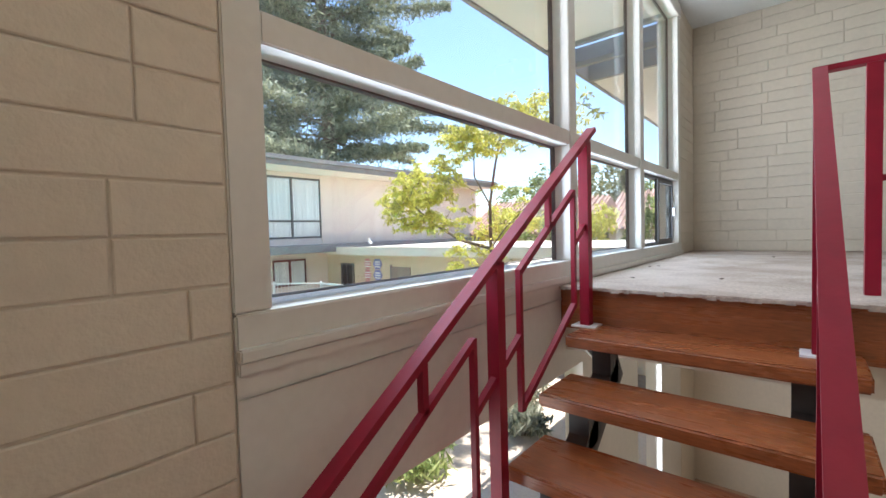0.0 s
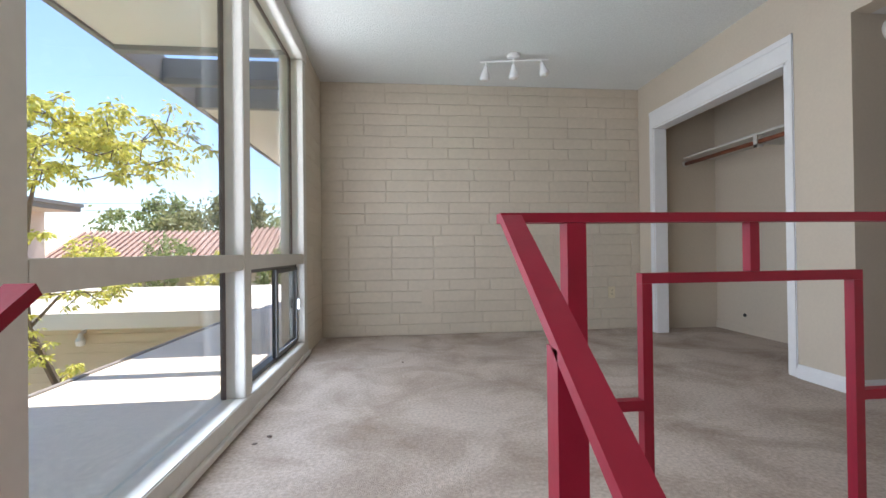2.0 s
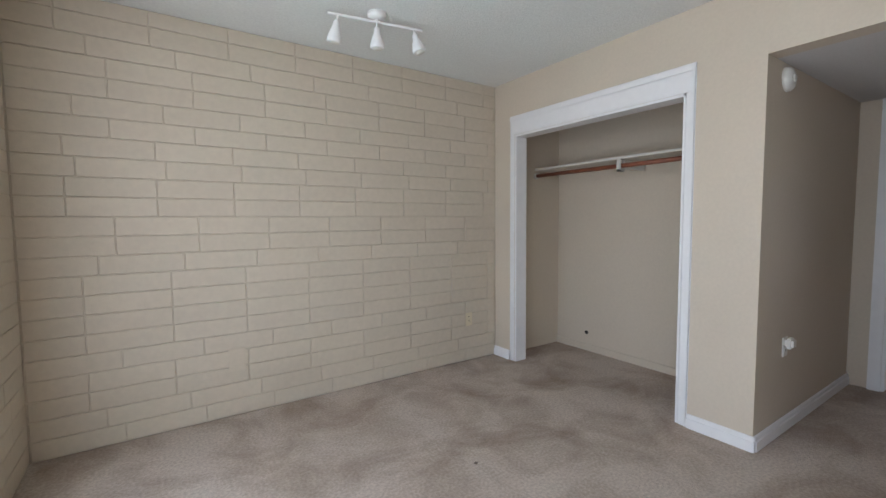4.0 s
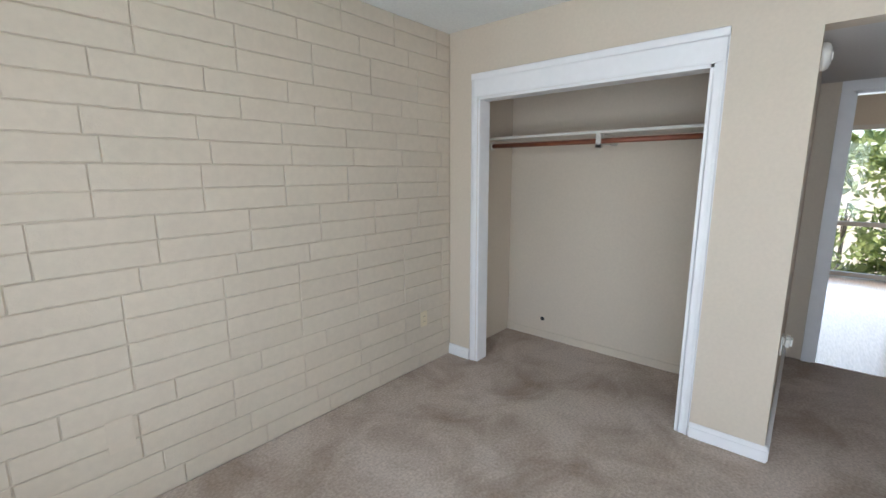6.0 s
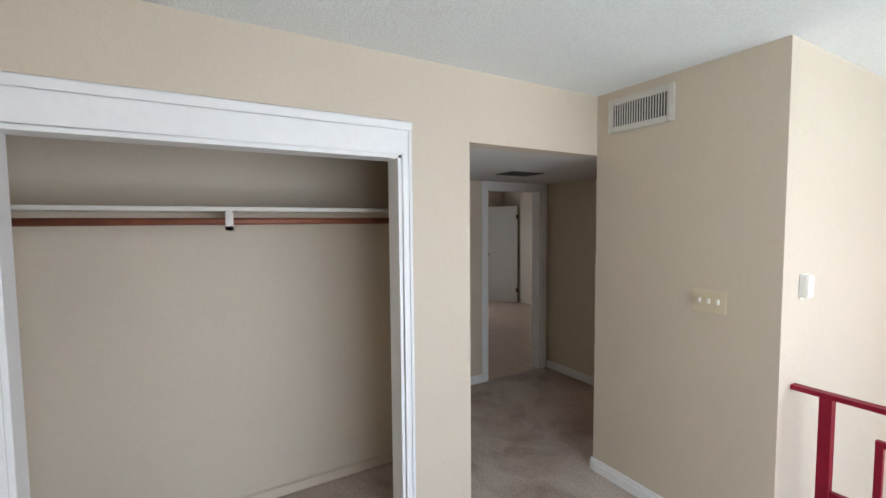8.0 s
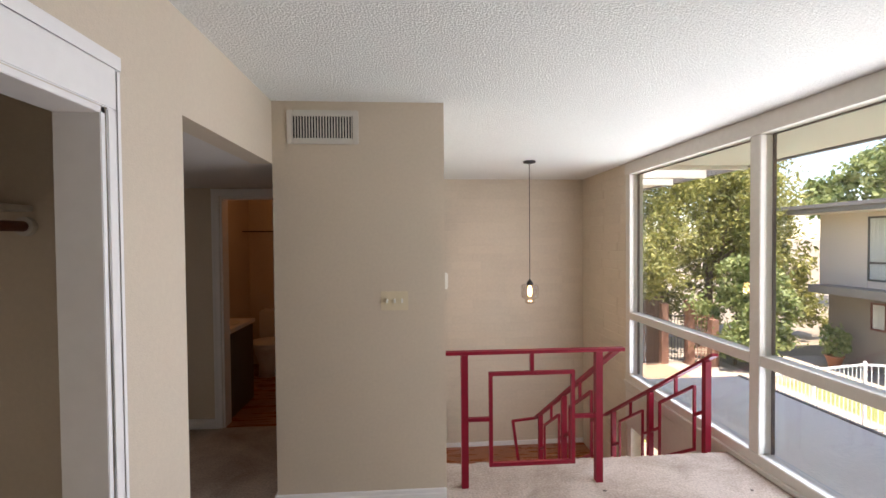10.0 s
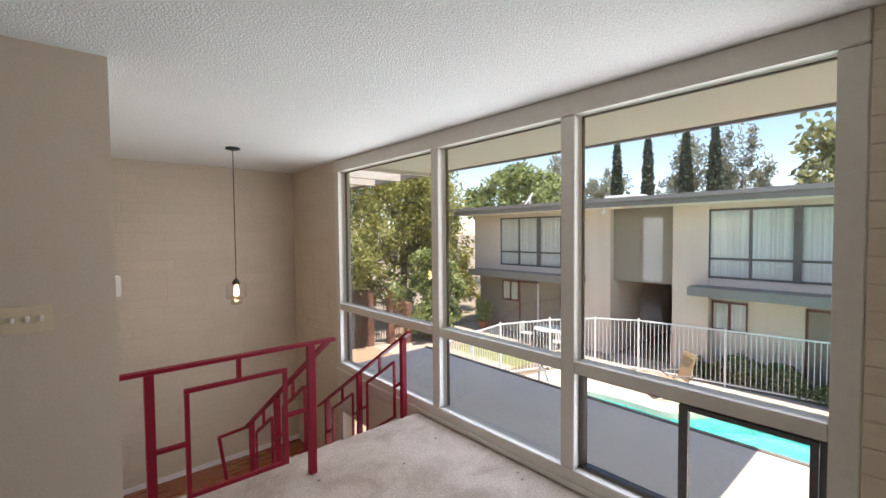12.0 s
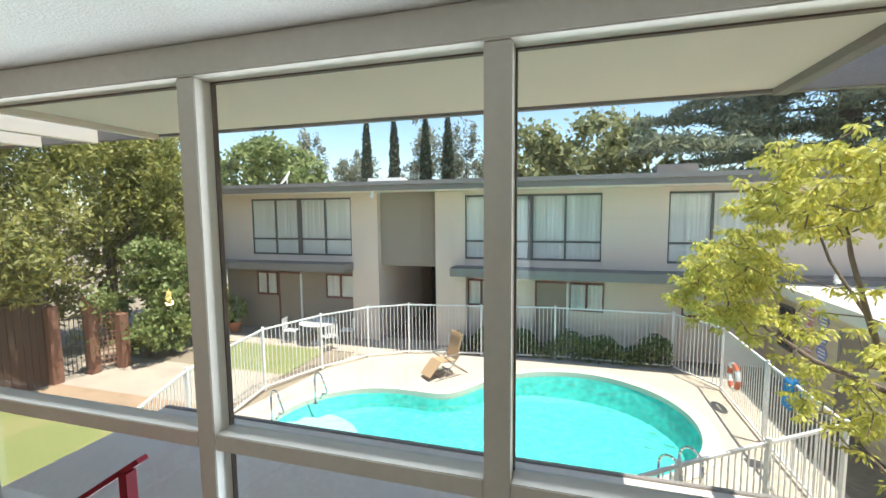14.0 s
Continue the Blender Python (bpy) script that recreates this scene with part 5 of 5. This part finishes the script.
# ---- pool fence ----
FENCE = [(-2.92, -4.15), (-4.66, -4.9), (-5.98, -5.2), (-7.39, -5.42), (-9.04, -4.8), (-10.3, -3.95), (-10.95, -2.85), (-11.3, -0.6), (-11.6, 1.6), (-11.6, 4.8), (-10.3, 5.62),
         (-7.8, 5.58), (-5.4, 5.56), (-4.6, 4.35), (-3.78, 3.15), (-3.0, 2.1)]
FH = 1.6
bm = bmesh.new()
bm_box(bm, (-0.007, -0.007, 0.1), (0.007, 0.007, FH - 0.03))
picket0 = finish("picket", bm, M_WHITEMETAL)
PICKET = picket0.data
bpy.data.objects.remove(picket0)
bm = bmesh.new()
bm_box(bm, (-0.027, -0.027, 0), (0.027, 0.027, FH + 0.03))
bm_lathe(bm, [(0.03, FH + 0.03), (0.034, FH + 0.045), (0.0, FH + 0.06)], sides=8)
post0 = finish("post", bm, M_WHITEMETAL)
POST = post0.data
bpy.data.objects.remove(post0)
for (xa, ya), (xb, yb) in zip(FENCE, FENCE[1:]):
    a, b = Vector((xa, ya, ZG)), Vector((xb, yb, ZG))
    p = thing("fence_panel", a, "white painted metal pool fence panel with thin pickets", "fence", group="pool fence")
    d = b - a
    yaw = math.degrees(math.atan2(d.y, d.x))
    p.rotation_euler = (0, 0, radians(yaw))
    L = d.length
    for z in (0.09, FH - 0.02):
        box_part("rail", (0.0, -0.018, z - 0.02), (L, 0.018, z + 0.02), M_WHITEMETAL, p, 0)
    ob = new("post", POST)
    ob.parent = p
    n = max(2, round(L / 0.115))
    for k in range(1, n):
        q = new("picket", PICKET)
        q.parent = p
        q.location = (L * k / n, 0, 0)


# ---- poolside things ----
def bent_tube(bm, pts, r, sides=10):
    for a, b in zip(pts, pts[1:]):
        bm_tube(bm, a, b, r, r, sides)
        bmesh.ops.create_uvsphere(bm, u_segments=8, v_segments=6, radius=r * 1.001, matrix=Matrix.Translation(b))


def arc(c, r, a0, a1, n, f):
    return [f(c[0] + r * math.cos(radians(a0 + (a1 - a0) * k / n)), c[1] + r * math.sin(radians(a0 + (a1 - a0) * k / n))) for k in range(n + 1)]


for at in ((-5.95, -4.1), (-7.05, -3.75)):
    h = thing("pool_handrail", (at[0], at[1], ZG), "bent chrome handrail at the pool steps", "handrail", group="pool handrails")
    bm = bmesh.new()
    f = lambda u, v: Vector((u * 0.35, u * 0.9, v))
    bent_tube(bm, [f(0, 0), f(0, 0.62)] + arc((0.16, 0.62), 0.16, 180, 40, 6, f) + arc((0.36, 0.42), 0.1, 60, -120, 6, f) + [f(0.2, 0.18)], 0.022)
    part("tube", bm, M_CHROME, h, smooth=True)
    bm = bmesh.new()
    bm_lathe(bm, [(0.06, 0.0005), (0.06, 0.015), (0.03, 0.02)])
    part("flange", bm, M_CHROME, h)
lad = thing("pool_ladder", (-5.75, 3.75, ZG), "chrome pool ladder with two curved rails", "ladder")
for s in (-0.25, 0.25):
    bm = bmesh.new()
    f = lambda u, v: Vector((-u * 0.75 + s * 0.66, -u * 0.66 - s * 0.75 , v))
    bent_tube(bm, [f(-0.1, 0), f(-0.1, 0.45)] + arc((0.1, 0.45), 0.2, 180, 0, 8, f) + [f(0.3, -0.9)], 0.022)
    part("rail", bm, M_CHROME, lad, smooth=True)
for z in (-0.3, -0.55, -0.8):
    bm = bmesh.new()
    bm_bar(bm, Vector((-0.3 * 0.75 - 0.25 * 0.66, -0.2 + 0.25 * 0.75, z)), Vector((-0.3 * 0.75 + 0.25 * 0.66, -0.2 - 0.25 * 0.75, z)), 0.08, 0.02)
    part("step", bm, M_CHROME, lad)


def lounge_chair(at, rz):
    c = thing("lounge_chair", at, "tan mesh reclining lounge chair on a bronze tube frame", "chair")
    c.rotation_euler = (0, 0, radians(rz))
    mesh = material("tan_mesh", (0.46, 0.30, 0.17), 0.8, grain=60, vary=0.1, bump=0.3)
    tube = M_FASCIA
    for nm, a, b, w in (("seat", (0.02, 0.40), (0.50, 0.46), 0.50), ("backrest", (-0.02, 0.42), (-0.22, 1.14), 0.50), ("footrest", (0.50, 0.46), (0.86, 0.10), 0.48)):
        bm = bmesh.new()
        bm_bar(bm, (a[0], 0, a[1]), (b[0], 0, b[1]), w, 0.02, (1, 0, 0) if nm == "backrest" else (0, 0, 1))
        bevel_all(bm, 0.006)
        part(nm, bm, mesh, c)
    bm = bmesh.new()
    bm_bar(bm, (-0.165, 0, 1.03), (-0.195, 0, 1.13), 0.42, 0.06, (1, 0, 0))
    bevel_all(bm, 0.02)
    part("headrest", bm, mesh, c)
    for s in (-0.29, 0.29):
        for a, b in (((-0.35, 0.0), (0.42, 0.58)), ((0.52, 0.0), (-0.12, 0.58)), ((-0.12, 0.0), (0.75, 0.0))):
            bm = bmesh.new()
            bm_tube(bm, (a[0], s, a[1] + 0.014), (b[0], s, b[1] + 0.014), 0.013, sides=8)
            part("leg", bm, tube, c)
        bm = bmesh.new()
        bm_box(bm, (-0.15, s - 0.03, 0.59), (0.42, s + 0.03, 0.615))
        bevel_all(bm, 0.01)
        part("armrest", bm, tube, c)
    for x in (-0.34, 0.51):
        bm = bmesh.new()
        bm_tube(bm, (x, -0.29, 0.014), (x, 0.29, 0.014), 0.013, sides=8)
        part("crossbar", bm, tube, c)


lounge_chair((-9.75, -1.15, ZG), -40)

buoy = thing("lifebuoy", (-9.2, 5.51, -1.98), "faded orange and white life ring hung on the fence", "lifebuoy")
for k in range(8):
    bm = bmesh.new()
    for j in range(5):
        a0, a1 = radians(45 * k + 9 * j), radians(45 * k + 9 * (j + 1))
        bm_tube(bm, (0.26 * math.cos(a0), 0, 0.26 * math.sin(a0)), (0.26 * math.cos(a1), 0, 0.26 * math.sin(a1)), 0.055, sides=10)
    part("segment", bm, M_BUOY if k % 2 else M_WHITEMETAL, buoy, smooth=True)
nood = thing("pool_float", (-6.85, 5.57, ZG + FH), "blue foam pool float draped over the fence", "float")
bm = bmesh.new()
for a, b in (((0, -0.07, -0.45), (0, -0.06, -0.02)), ((0, -0.06, -0.02), (0, 0.0, 0.05)), ((0, 0.0, 0.05), (0, 0.07, -0.02)), ((0, 0.07, -0.02), (0, 0.08, -0.3))):
    bm_bar(bm, a, b, 0.26, 0.045, (0, 1, 0) if abs(a[2] - b[2]) > 0.1 else (0, 0, 1))
bevel_all(bm, 0.015)
part("foam", bm, M_BLUE, nood)

tb = thing("patio_table", (-11.25, -6.3, ZG), "white metal patio table on a single stem", "table")
bm = bmesh.new()
bm_lathe(bm, [(0.0, 0.70), (0.62, 0.70), (0.63, 0.72), (0.62, 0.735), (0.0, 0.735)], sides=32)
part("tabletop", bm, M_WHITEMETAL, tb)
bm = bmesh.new()
bm_lathe(bm, [(0.28, 0.0), (0.26, 0.03), (0.035, 0.06), (0.035, 0.70)])
part("stem", bm, M_WHITEMETAL, tb)
for k, (dx, dy, rz) in enumerate(((0.55, 0.75, 230), (-0.3, 0.95, 285), (0.2, -0.95, 100))):
    ch = thing("patio_chair", (-11.25 + dx, -6.3 + dy, ZG), "white slatted metal patio chair at the table", "chair", group="patio chairs")
    ch.rotation_euler = (0, 0, radians(rz))
    for i in range(5):
        box_part("seat_slat", (-0.22, -0.22 + 0.09 * i, 0.43), (0.22, -0.15 + 0.09 * i, 0.445), M_WHITEMETAL, ch, 0)
        box_part("back_slat", (-0.24, -0.2 + 0.09 * i, 0.45), (-0.225, -0.15 + 0.09 * i, 0.86), M_WHITEMETAL, ch, 0)
    for x in (-0.21, 0.2):
        for y in (-0.21, 0.2):
            box_part("leg", (x - 0.012, y - 0.012, 0), (x + 0.012, y + 0.012, 0.43), M_WHITEMETAL, ch, 0)
pot = thing("potted_plant", (-11.6, -10.1, ZG), "leafy plant in a terracotta pot by the door", "plant")
bm = bmesh.new()
bm_lathe(bm, [(0.15, 0.0), (0.24, 0.36), (0.26, 0.36), (0.26, 0.42), (0.22, 0.42), (0.2, 0.36), (0.0, 0.35)])
part("pot", bm, M_TERRACOTTA, pot, smooth=True)
leaf_cloud("foliage", blob_points([(0, 0, 0.9, 0.45, 0.45, 0.5)], 700, 9), 0.08, L_BUSH, pot, 0.6, 0.2, 9)


# ---- side fence and gate posts ----
fb = thing("board_fence", (-4.32, -11.2, ZG), "dark weathered wooden board fence", "fence")
for k in range(26):
    x = -1.9 + k * 0.15
    box_part("board", (x - 0.07, -0.012, 0), (x + 0.07, 0.012, 2.25 + 0.02 * math.sin(k * 2.3)), M_BOARD, fb, 0)
box_part("cap", (-2.0, -0.06, 2.28), (2.0, 0.06, 2.33), M_BOARD, fb, 0.005)
for x, y, h in ((-6.3, -11.15, 2.1), (-7.12, -10.95, 2.2), (-7.72, -10.6, 1.6)):
    gp = box_part("gate_post", (x - 0.13, y - 0.13, ZG), (x + 0.13, y + 0.13, ZG + h), M_POSTWOOD, bevel=0.012)
    tagged(gp, "square reddish-brown gate post at the side path", "post", group="gate posts")
lt = thing("lattice_screen", (-7.42, -10.77, ZG), "reddish wooden lattice screen between gate posts", "lattice")
lt.rotation_euler = (0, 0, radians(150))
mg = thing("metal_gate", (-6.71, -11.05, ZG), "dark metal garden gate of thin upright bars", "gate")
mg.rotation_euler = (0, 0, radians(166))
for k in range(6):
    box_part("bar", (-0.25 + 0.1 * k - 0.008, -0.008, 0.1), (-0.25 + 0.1 * k + 0.008, 0.008, 1.7), M_STEEL, mg, 0)
for z in (0.14, 0.9, 1.66):
    box_part("rail", (-0.29, -0.014, z), (0.29, 0.014, z + 0.03), M_STEEL, mg, 0)
for k in range(7):
    box_part("slat", (-0.33 + k * 0.11 - 0.014, -0.012, 0.15), (-0.33 + k * 0.11 + 0.014, 0.0, 1.75), M_POSTWOOD, lt, 0)
for k in range(12):
    box_part("slat", (-0.35, 0.0, 0.2 + k * 0.13), (0.35, 0.012, 0.228 + k * 0.13), M_POSTWOOD, lt, 0)


# ---- low building at the end of the court ----
YN = 7.3
def low_building():
    b = thing("low_building", (-8, YN, ZG), "single-storey cream building with a flat white gravel roof", "building")

    def bx(name, lo, hi, mat, parent=b, bevel=0.0, label=""):
        return box_part(name, (lo[0] + 8, lo[1] - YN, lo[2] - ZG), (hi[0] + 8, hi[1] - YN, hi[2] - ZG), mat, parent, bevel, label)
    w = bx("wall", (-16.0, YN, ZG), (3.5, 13.0, -0.35), M_CREAM)
    for k in range(15):
        bx("siding_board", (-16.0, YN - 0.012, ZG + 0.02 + 0.158 * k), (3.5, YN + 0.001, ZG + 0.168 + 0.158 * k), M_CREAM, w)
    bx("roof", (-16.3, YN - 0.35, -0.35), (3.5, 13.3, -0.16), M_GRAVEL)
    bx("fascia", (-16.3, YN - 0.40, -0.38), (3.5, YN - 0.351, -0.12), M_STUCCO)
    # flat black panel; the unlit room's shade is painted on it
    wn = bx("window", (-11.45, YN - 0.03, -1.75), (-10.85, YN - 0.005, -0.75), M_ROOMSHADE)
    for lo, hi in (((-11.5, -1.8), (-11.43, -0.7)), ((-10.87, -1.8), (-10.8, -0.7)), ((-11.43, -1.8), (-10.87, -1.73)), ((-11.43, -0.77), (-10.87, -0.7)), ((-11.17, -1.73), (-11.13, -0.77))):
        bx("window_frame", (lo[0], YN - 0.06, lo[1]), (hi[0], YN - 0.013, hi[1]), M_DARKFRAME, wn)
    d = bx("door", (-8.9, YN - 0.04, ZG), (-8.1, YN - 0.013, -0.75), M_TAUPE)
    bx("door_frame", (-8.98, YN - 0.05, ZG), (-8.9, YN - 0.013, -0.7), M_FASCIA, d)
    for x in (-12.6, -4.6):
        bm = bmesh.new()
        bm_lathe(bm, [(0.0, -0.16), (0.06, -0.14), (0.075, -0.06), (0.04, 0.0), (0.03, 0.06)], (x + 8, -0.12, -0.55 - ZG), 12)
        bm_tube(bm, (x + 8, -0.1, -0.5 - ZG), (x + 8, 0.0, -0.45 - ZG), 0.03)
        part("floodlight", bm, M_TRIM, b, "white wall floodlight")
    return b


low_building()
ps = thing("wall_poster", (-9.85, YN - 0.016, -1.05), "poster of pink and blue hexagon panels on the cream wall", "poster")
for i in range(2):
    for j in range(3):
        bm = bmesh.new()
        cx, cz, r = -0.24 + 0.5 * i, 0.36 - 0.36 * j, 0.2
        vs = [(cx + r * math.cos(radians(60 * k)) * (1.15 if i else 0.85), cz + r * math.sin(radians(60 * k)) * 0.98) for k in range(6)]
        f = bm.faces.new([bm.verts.new((x, 0, z)) for x, z in vs])
        r2 = bmesh.ops.extrude_face_region(bm, geom=[f])
        for v in r2["geom"]:
            if isinstance(v, bmesh.types.BMVert):
                v.co.y -= 0.006
        hx = part("panel", bm, M_POSTER_B if i else M_POSTER_R, ps)
        for q in range(3):
            box_part("stripe", (cx - 0.13, -0.010, cz - 0.11 + 0.08 * q), (cx + 0.13, -0.0065, cz - 0.07 + 0.08 * q), M_TRIM, hx, 0)


def tile_house(x0, x1, y0, ridge, eave, label):
    h = thing("tile_roof_house", (x0, y0, ZG), label, "house")
    L = x1 - x0
    box_part("wall", (0.3, 0.5, 0), (L - 0.3, 6.0, eave - ZG), M_STUCCO, h, 0)
    bm = bmesh.new()
    vs = [bm.verts.new(p) for p in ((0, 0, eave - ZG), (L, 0, eave - ZG), (L, 3.2, ridge - ZG), (0, 3.2, ridge - ZG), (0, 6.4, eave - ZG), (L, 6.4, eave - ZG))]
    for q in ((0, 1, 2, 3), (3, 2, 5, 4), (0, 3, 4), (1, 5, 2), (0, 4, 5, 1)):
        bm.faces.new([vs[i] for i in q])
    part("roof", bm, M_TILEROOF, h)
    bm = bmesh.new()
    s = Vector((0, 3.2, ridge - eave))
    n = int(L / 0.24)
    for k in range(n):
        for j in range(9):
            a = Vector((0.12 + 0.24 * k, 0, eave - ZG + 0.03)) + s * (j / 9)
            bm_tube(bm, a, a + s * (1.0 / 9) + Vector((0, 0, 0.02)), 0.085, 0.07, 6, False)
    tiles = part("roof_tiles", bm, M_TILEROOF, h)
    tiles["kind"] = "stuff"
    return h


tile_house(-12.5, -6.0, 15.5, 1.75, 0.1, "house with a weathered red clay tile roof")
tile_house(-6.2, 3.0, 17.5, 2.0, 0.2, "neighbouring house with a pale red clay tile roof")

# overhead wires beyond the roofs
for k in range(2):
    bm = bmesh.new()
    pts = [Vector((-30 + 5 * i, 22, 3.6 - 0.35 * k - 0.25 * math.sin(math.pi * i / 9))) for i in range(10)]
    for a, b in zip(pts, pts[1:]):
        bm_tube(bm, a, b, 0.012, 0.012, 5)
    tagged(part("overhead_wire", bm, M_BLACK), "thin black overhead wire against the sky", "cable", group="overhead wires")

# roof equipment on the far building
dish = thing("satellite_dish", (-12.6, -8.3, 2.56), "grey satellite dish on the far roof", "satellite dish")
bm = bmesh.new()
bm_lathe(bm, [(0.0, 0.0), (0.12, 0.012), (0.24, 0.05), (0.32, 0.1), (0.325, 0.095), (0.24, 0.035), (0.0, -0.015)], sides=20)
bm.transform(Matrix.Translation((0, 0, 0.45)) @ pose(0, 0, 0, 55, 0, 40))
part("reflector", bm, M_WHITEMETAL, dish, smooth=True)
bm = bmesh.new()
bm_tube(bm, (0, 0, 0), (0, 0, 0.45), 0.03)
part("mast", bm, M_WHITEMETAL, dish)
for y, w, h in ((-5.0, 1.4, 0.5), (0.6, 0.9, 0.35), (5.3, 1.2, 0.65)):
    ac = thing("rooftop_unit", (-14.5, y, 2.56), "boxy metal air conditioner on the far roof", "air conditioner")
    box_part("cabinet", (-0.4, -w / 2, 0.06), (0.4, w / 2, h), M_WHITEMETAL if y < 3 else M_FASCIA, ac, 0.02)
    box_part("base", (-0.35, -w / 2 + 0.05, 0), (0.35, w / 2 - 0.05, 0.06), M_FASCIA, ac, 0)
    for k in range(4):
        box_part("louvre", (0.401, -w / 2 + 0.1, 0.12 + k * (h - 0.15) / 5), (0.41, w / 2 - 0.1, 0.15 + k * (h - 0.15) / 5), M_FASCIA, ac, 0)

# ---- painted blocks ----
COURSE, BLOCK = 0.1068, 0.405


def block_mesh(w, h, d):
    """A block face with softened edges, its back on the wall, centred in x and z, facing -y."""
    bm = bmesh.new()
    e = 0.0035
    outer = [(-w / 2, -h / 2), (w / 2, -h / 2), (w / 2, h / 2), (-w / 2, h / 2)]
    b = [bm.verts.new((x, 0.0, z)) for x, z in outer]
    m = [bm.verts.new((x, -d * 0.55, z)) for x, z in outer]
    t = [bm.verts.new((x - math.copysign(e, x), -d, z - math.copysign(e, z))) for x, z in outer]
    for p, q in ((b, m), (m, t)):
        for i in range(4):
            bm.faces.new((p[i], p[(i + 1) % 4], q[(i + 1) % 4], q[i]))
    bm.faces.new(t)
    bmesh.ops.recalc_face_normals(bm, faces=bm.faces)
    if t[0].link_faces[0].normal.y > 0.5:
        bmesh.ops.reverse_faces(bm, faces=bm.faces)
    me = bpy.data.meshes.new("brick")
    bm.to_mesh(me)
    bm.free()
    me.materials.append(M_BLOCK)
    return me


MESHES = {}


def lay(wall, origin, rz, length, z0, z1, seed, depth=0.0042):
    """Courses of blocks along a wall that starts at origin and runs length metres."""
    rng = random.Random(seed)
    rot = pose(*origin, 0, 0, rz)
    row = 0
    z = z0
    while z < z1 - 0.02:
        h = min(COURSE, z1 - z)
        x = 0.0
        first = BLOCK * rng.choice((0.5, 1.0, 0.62, 0.8))
        while x < length - 0.01:
            w = min(first if x == 0 else BLOCK, length - x)
            key = (round(w, 3), round(h, 3), depth)
            if key not in MESHES:
                MESHES[key] = block_mesh(w - 0.004, h - 0.0045, depth)
            ob = new("brick", MESHES[key])
            ob.parent = wall
            ob.matrix_local = rot @ pose(x + w / 2, 0.0 - rng.uniform(0, 0.002), z + h / 2, rng.uniform(-0.5, 0.5), rng.uniform(-0.15, 0.15), rng.uniform(-0.25, 0.25))
            x += w
        z += COURSE
        row += 1


lay(wn, (0.0, YB + 0.008, 0), 0, XC, 0.0, H, 1, 0.0058)
lay(ww, (-0.008, 2.962, 0), 90, YB - 2.962, 0.0, H, 2)
lay(wp, (-0.008, YF, 0), 90, -1.442 - YF, -1.313, H, 3)
lay(wf, (XS, YF - 0.008, 0), 180, XS, ZL, H, 4, 0.003)
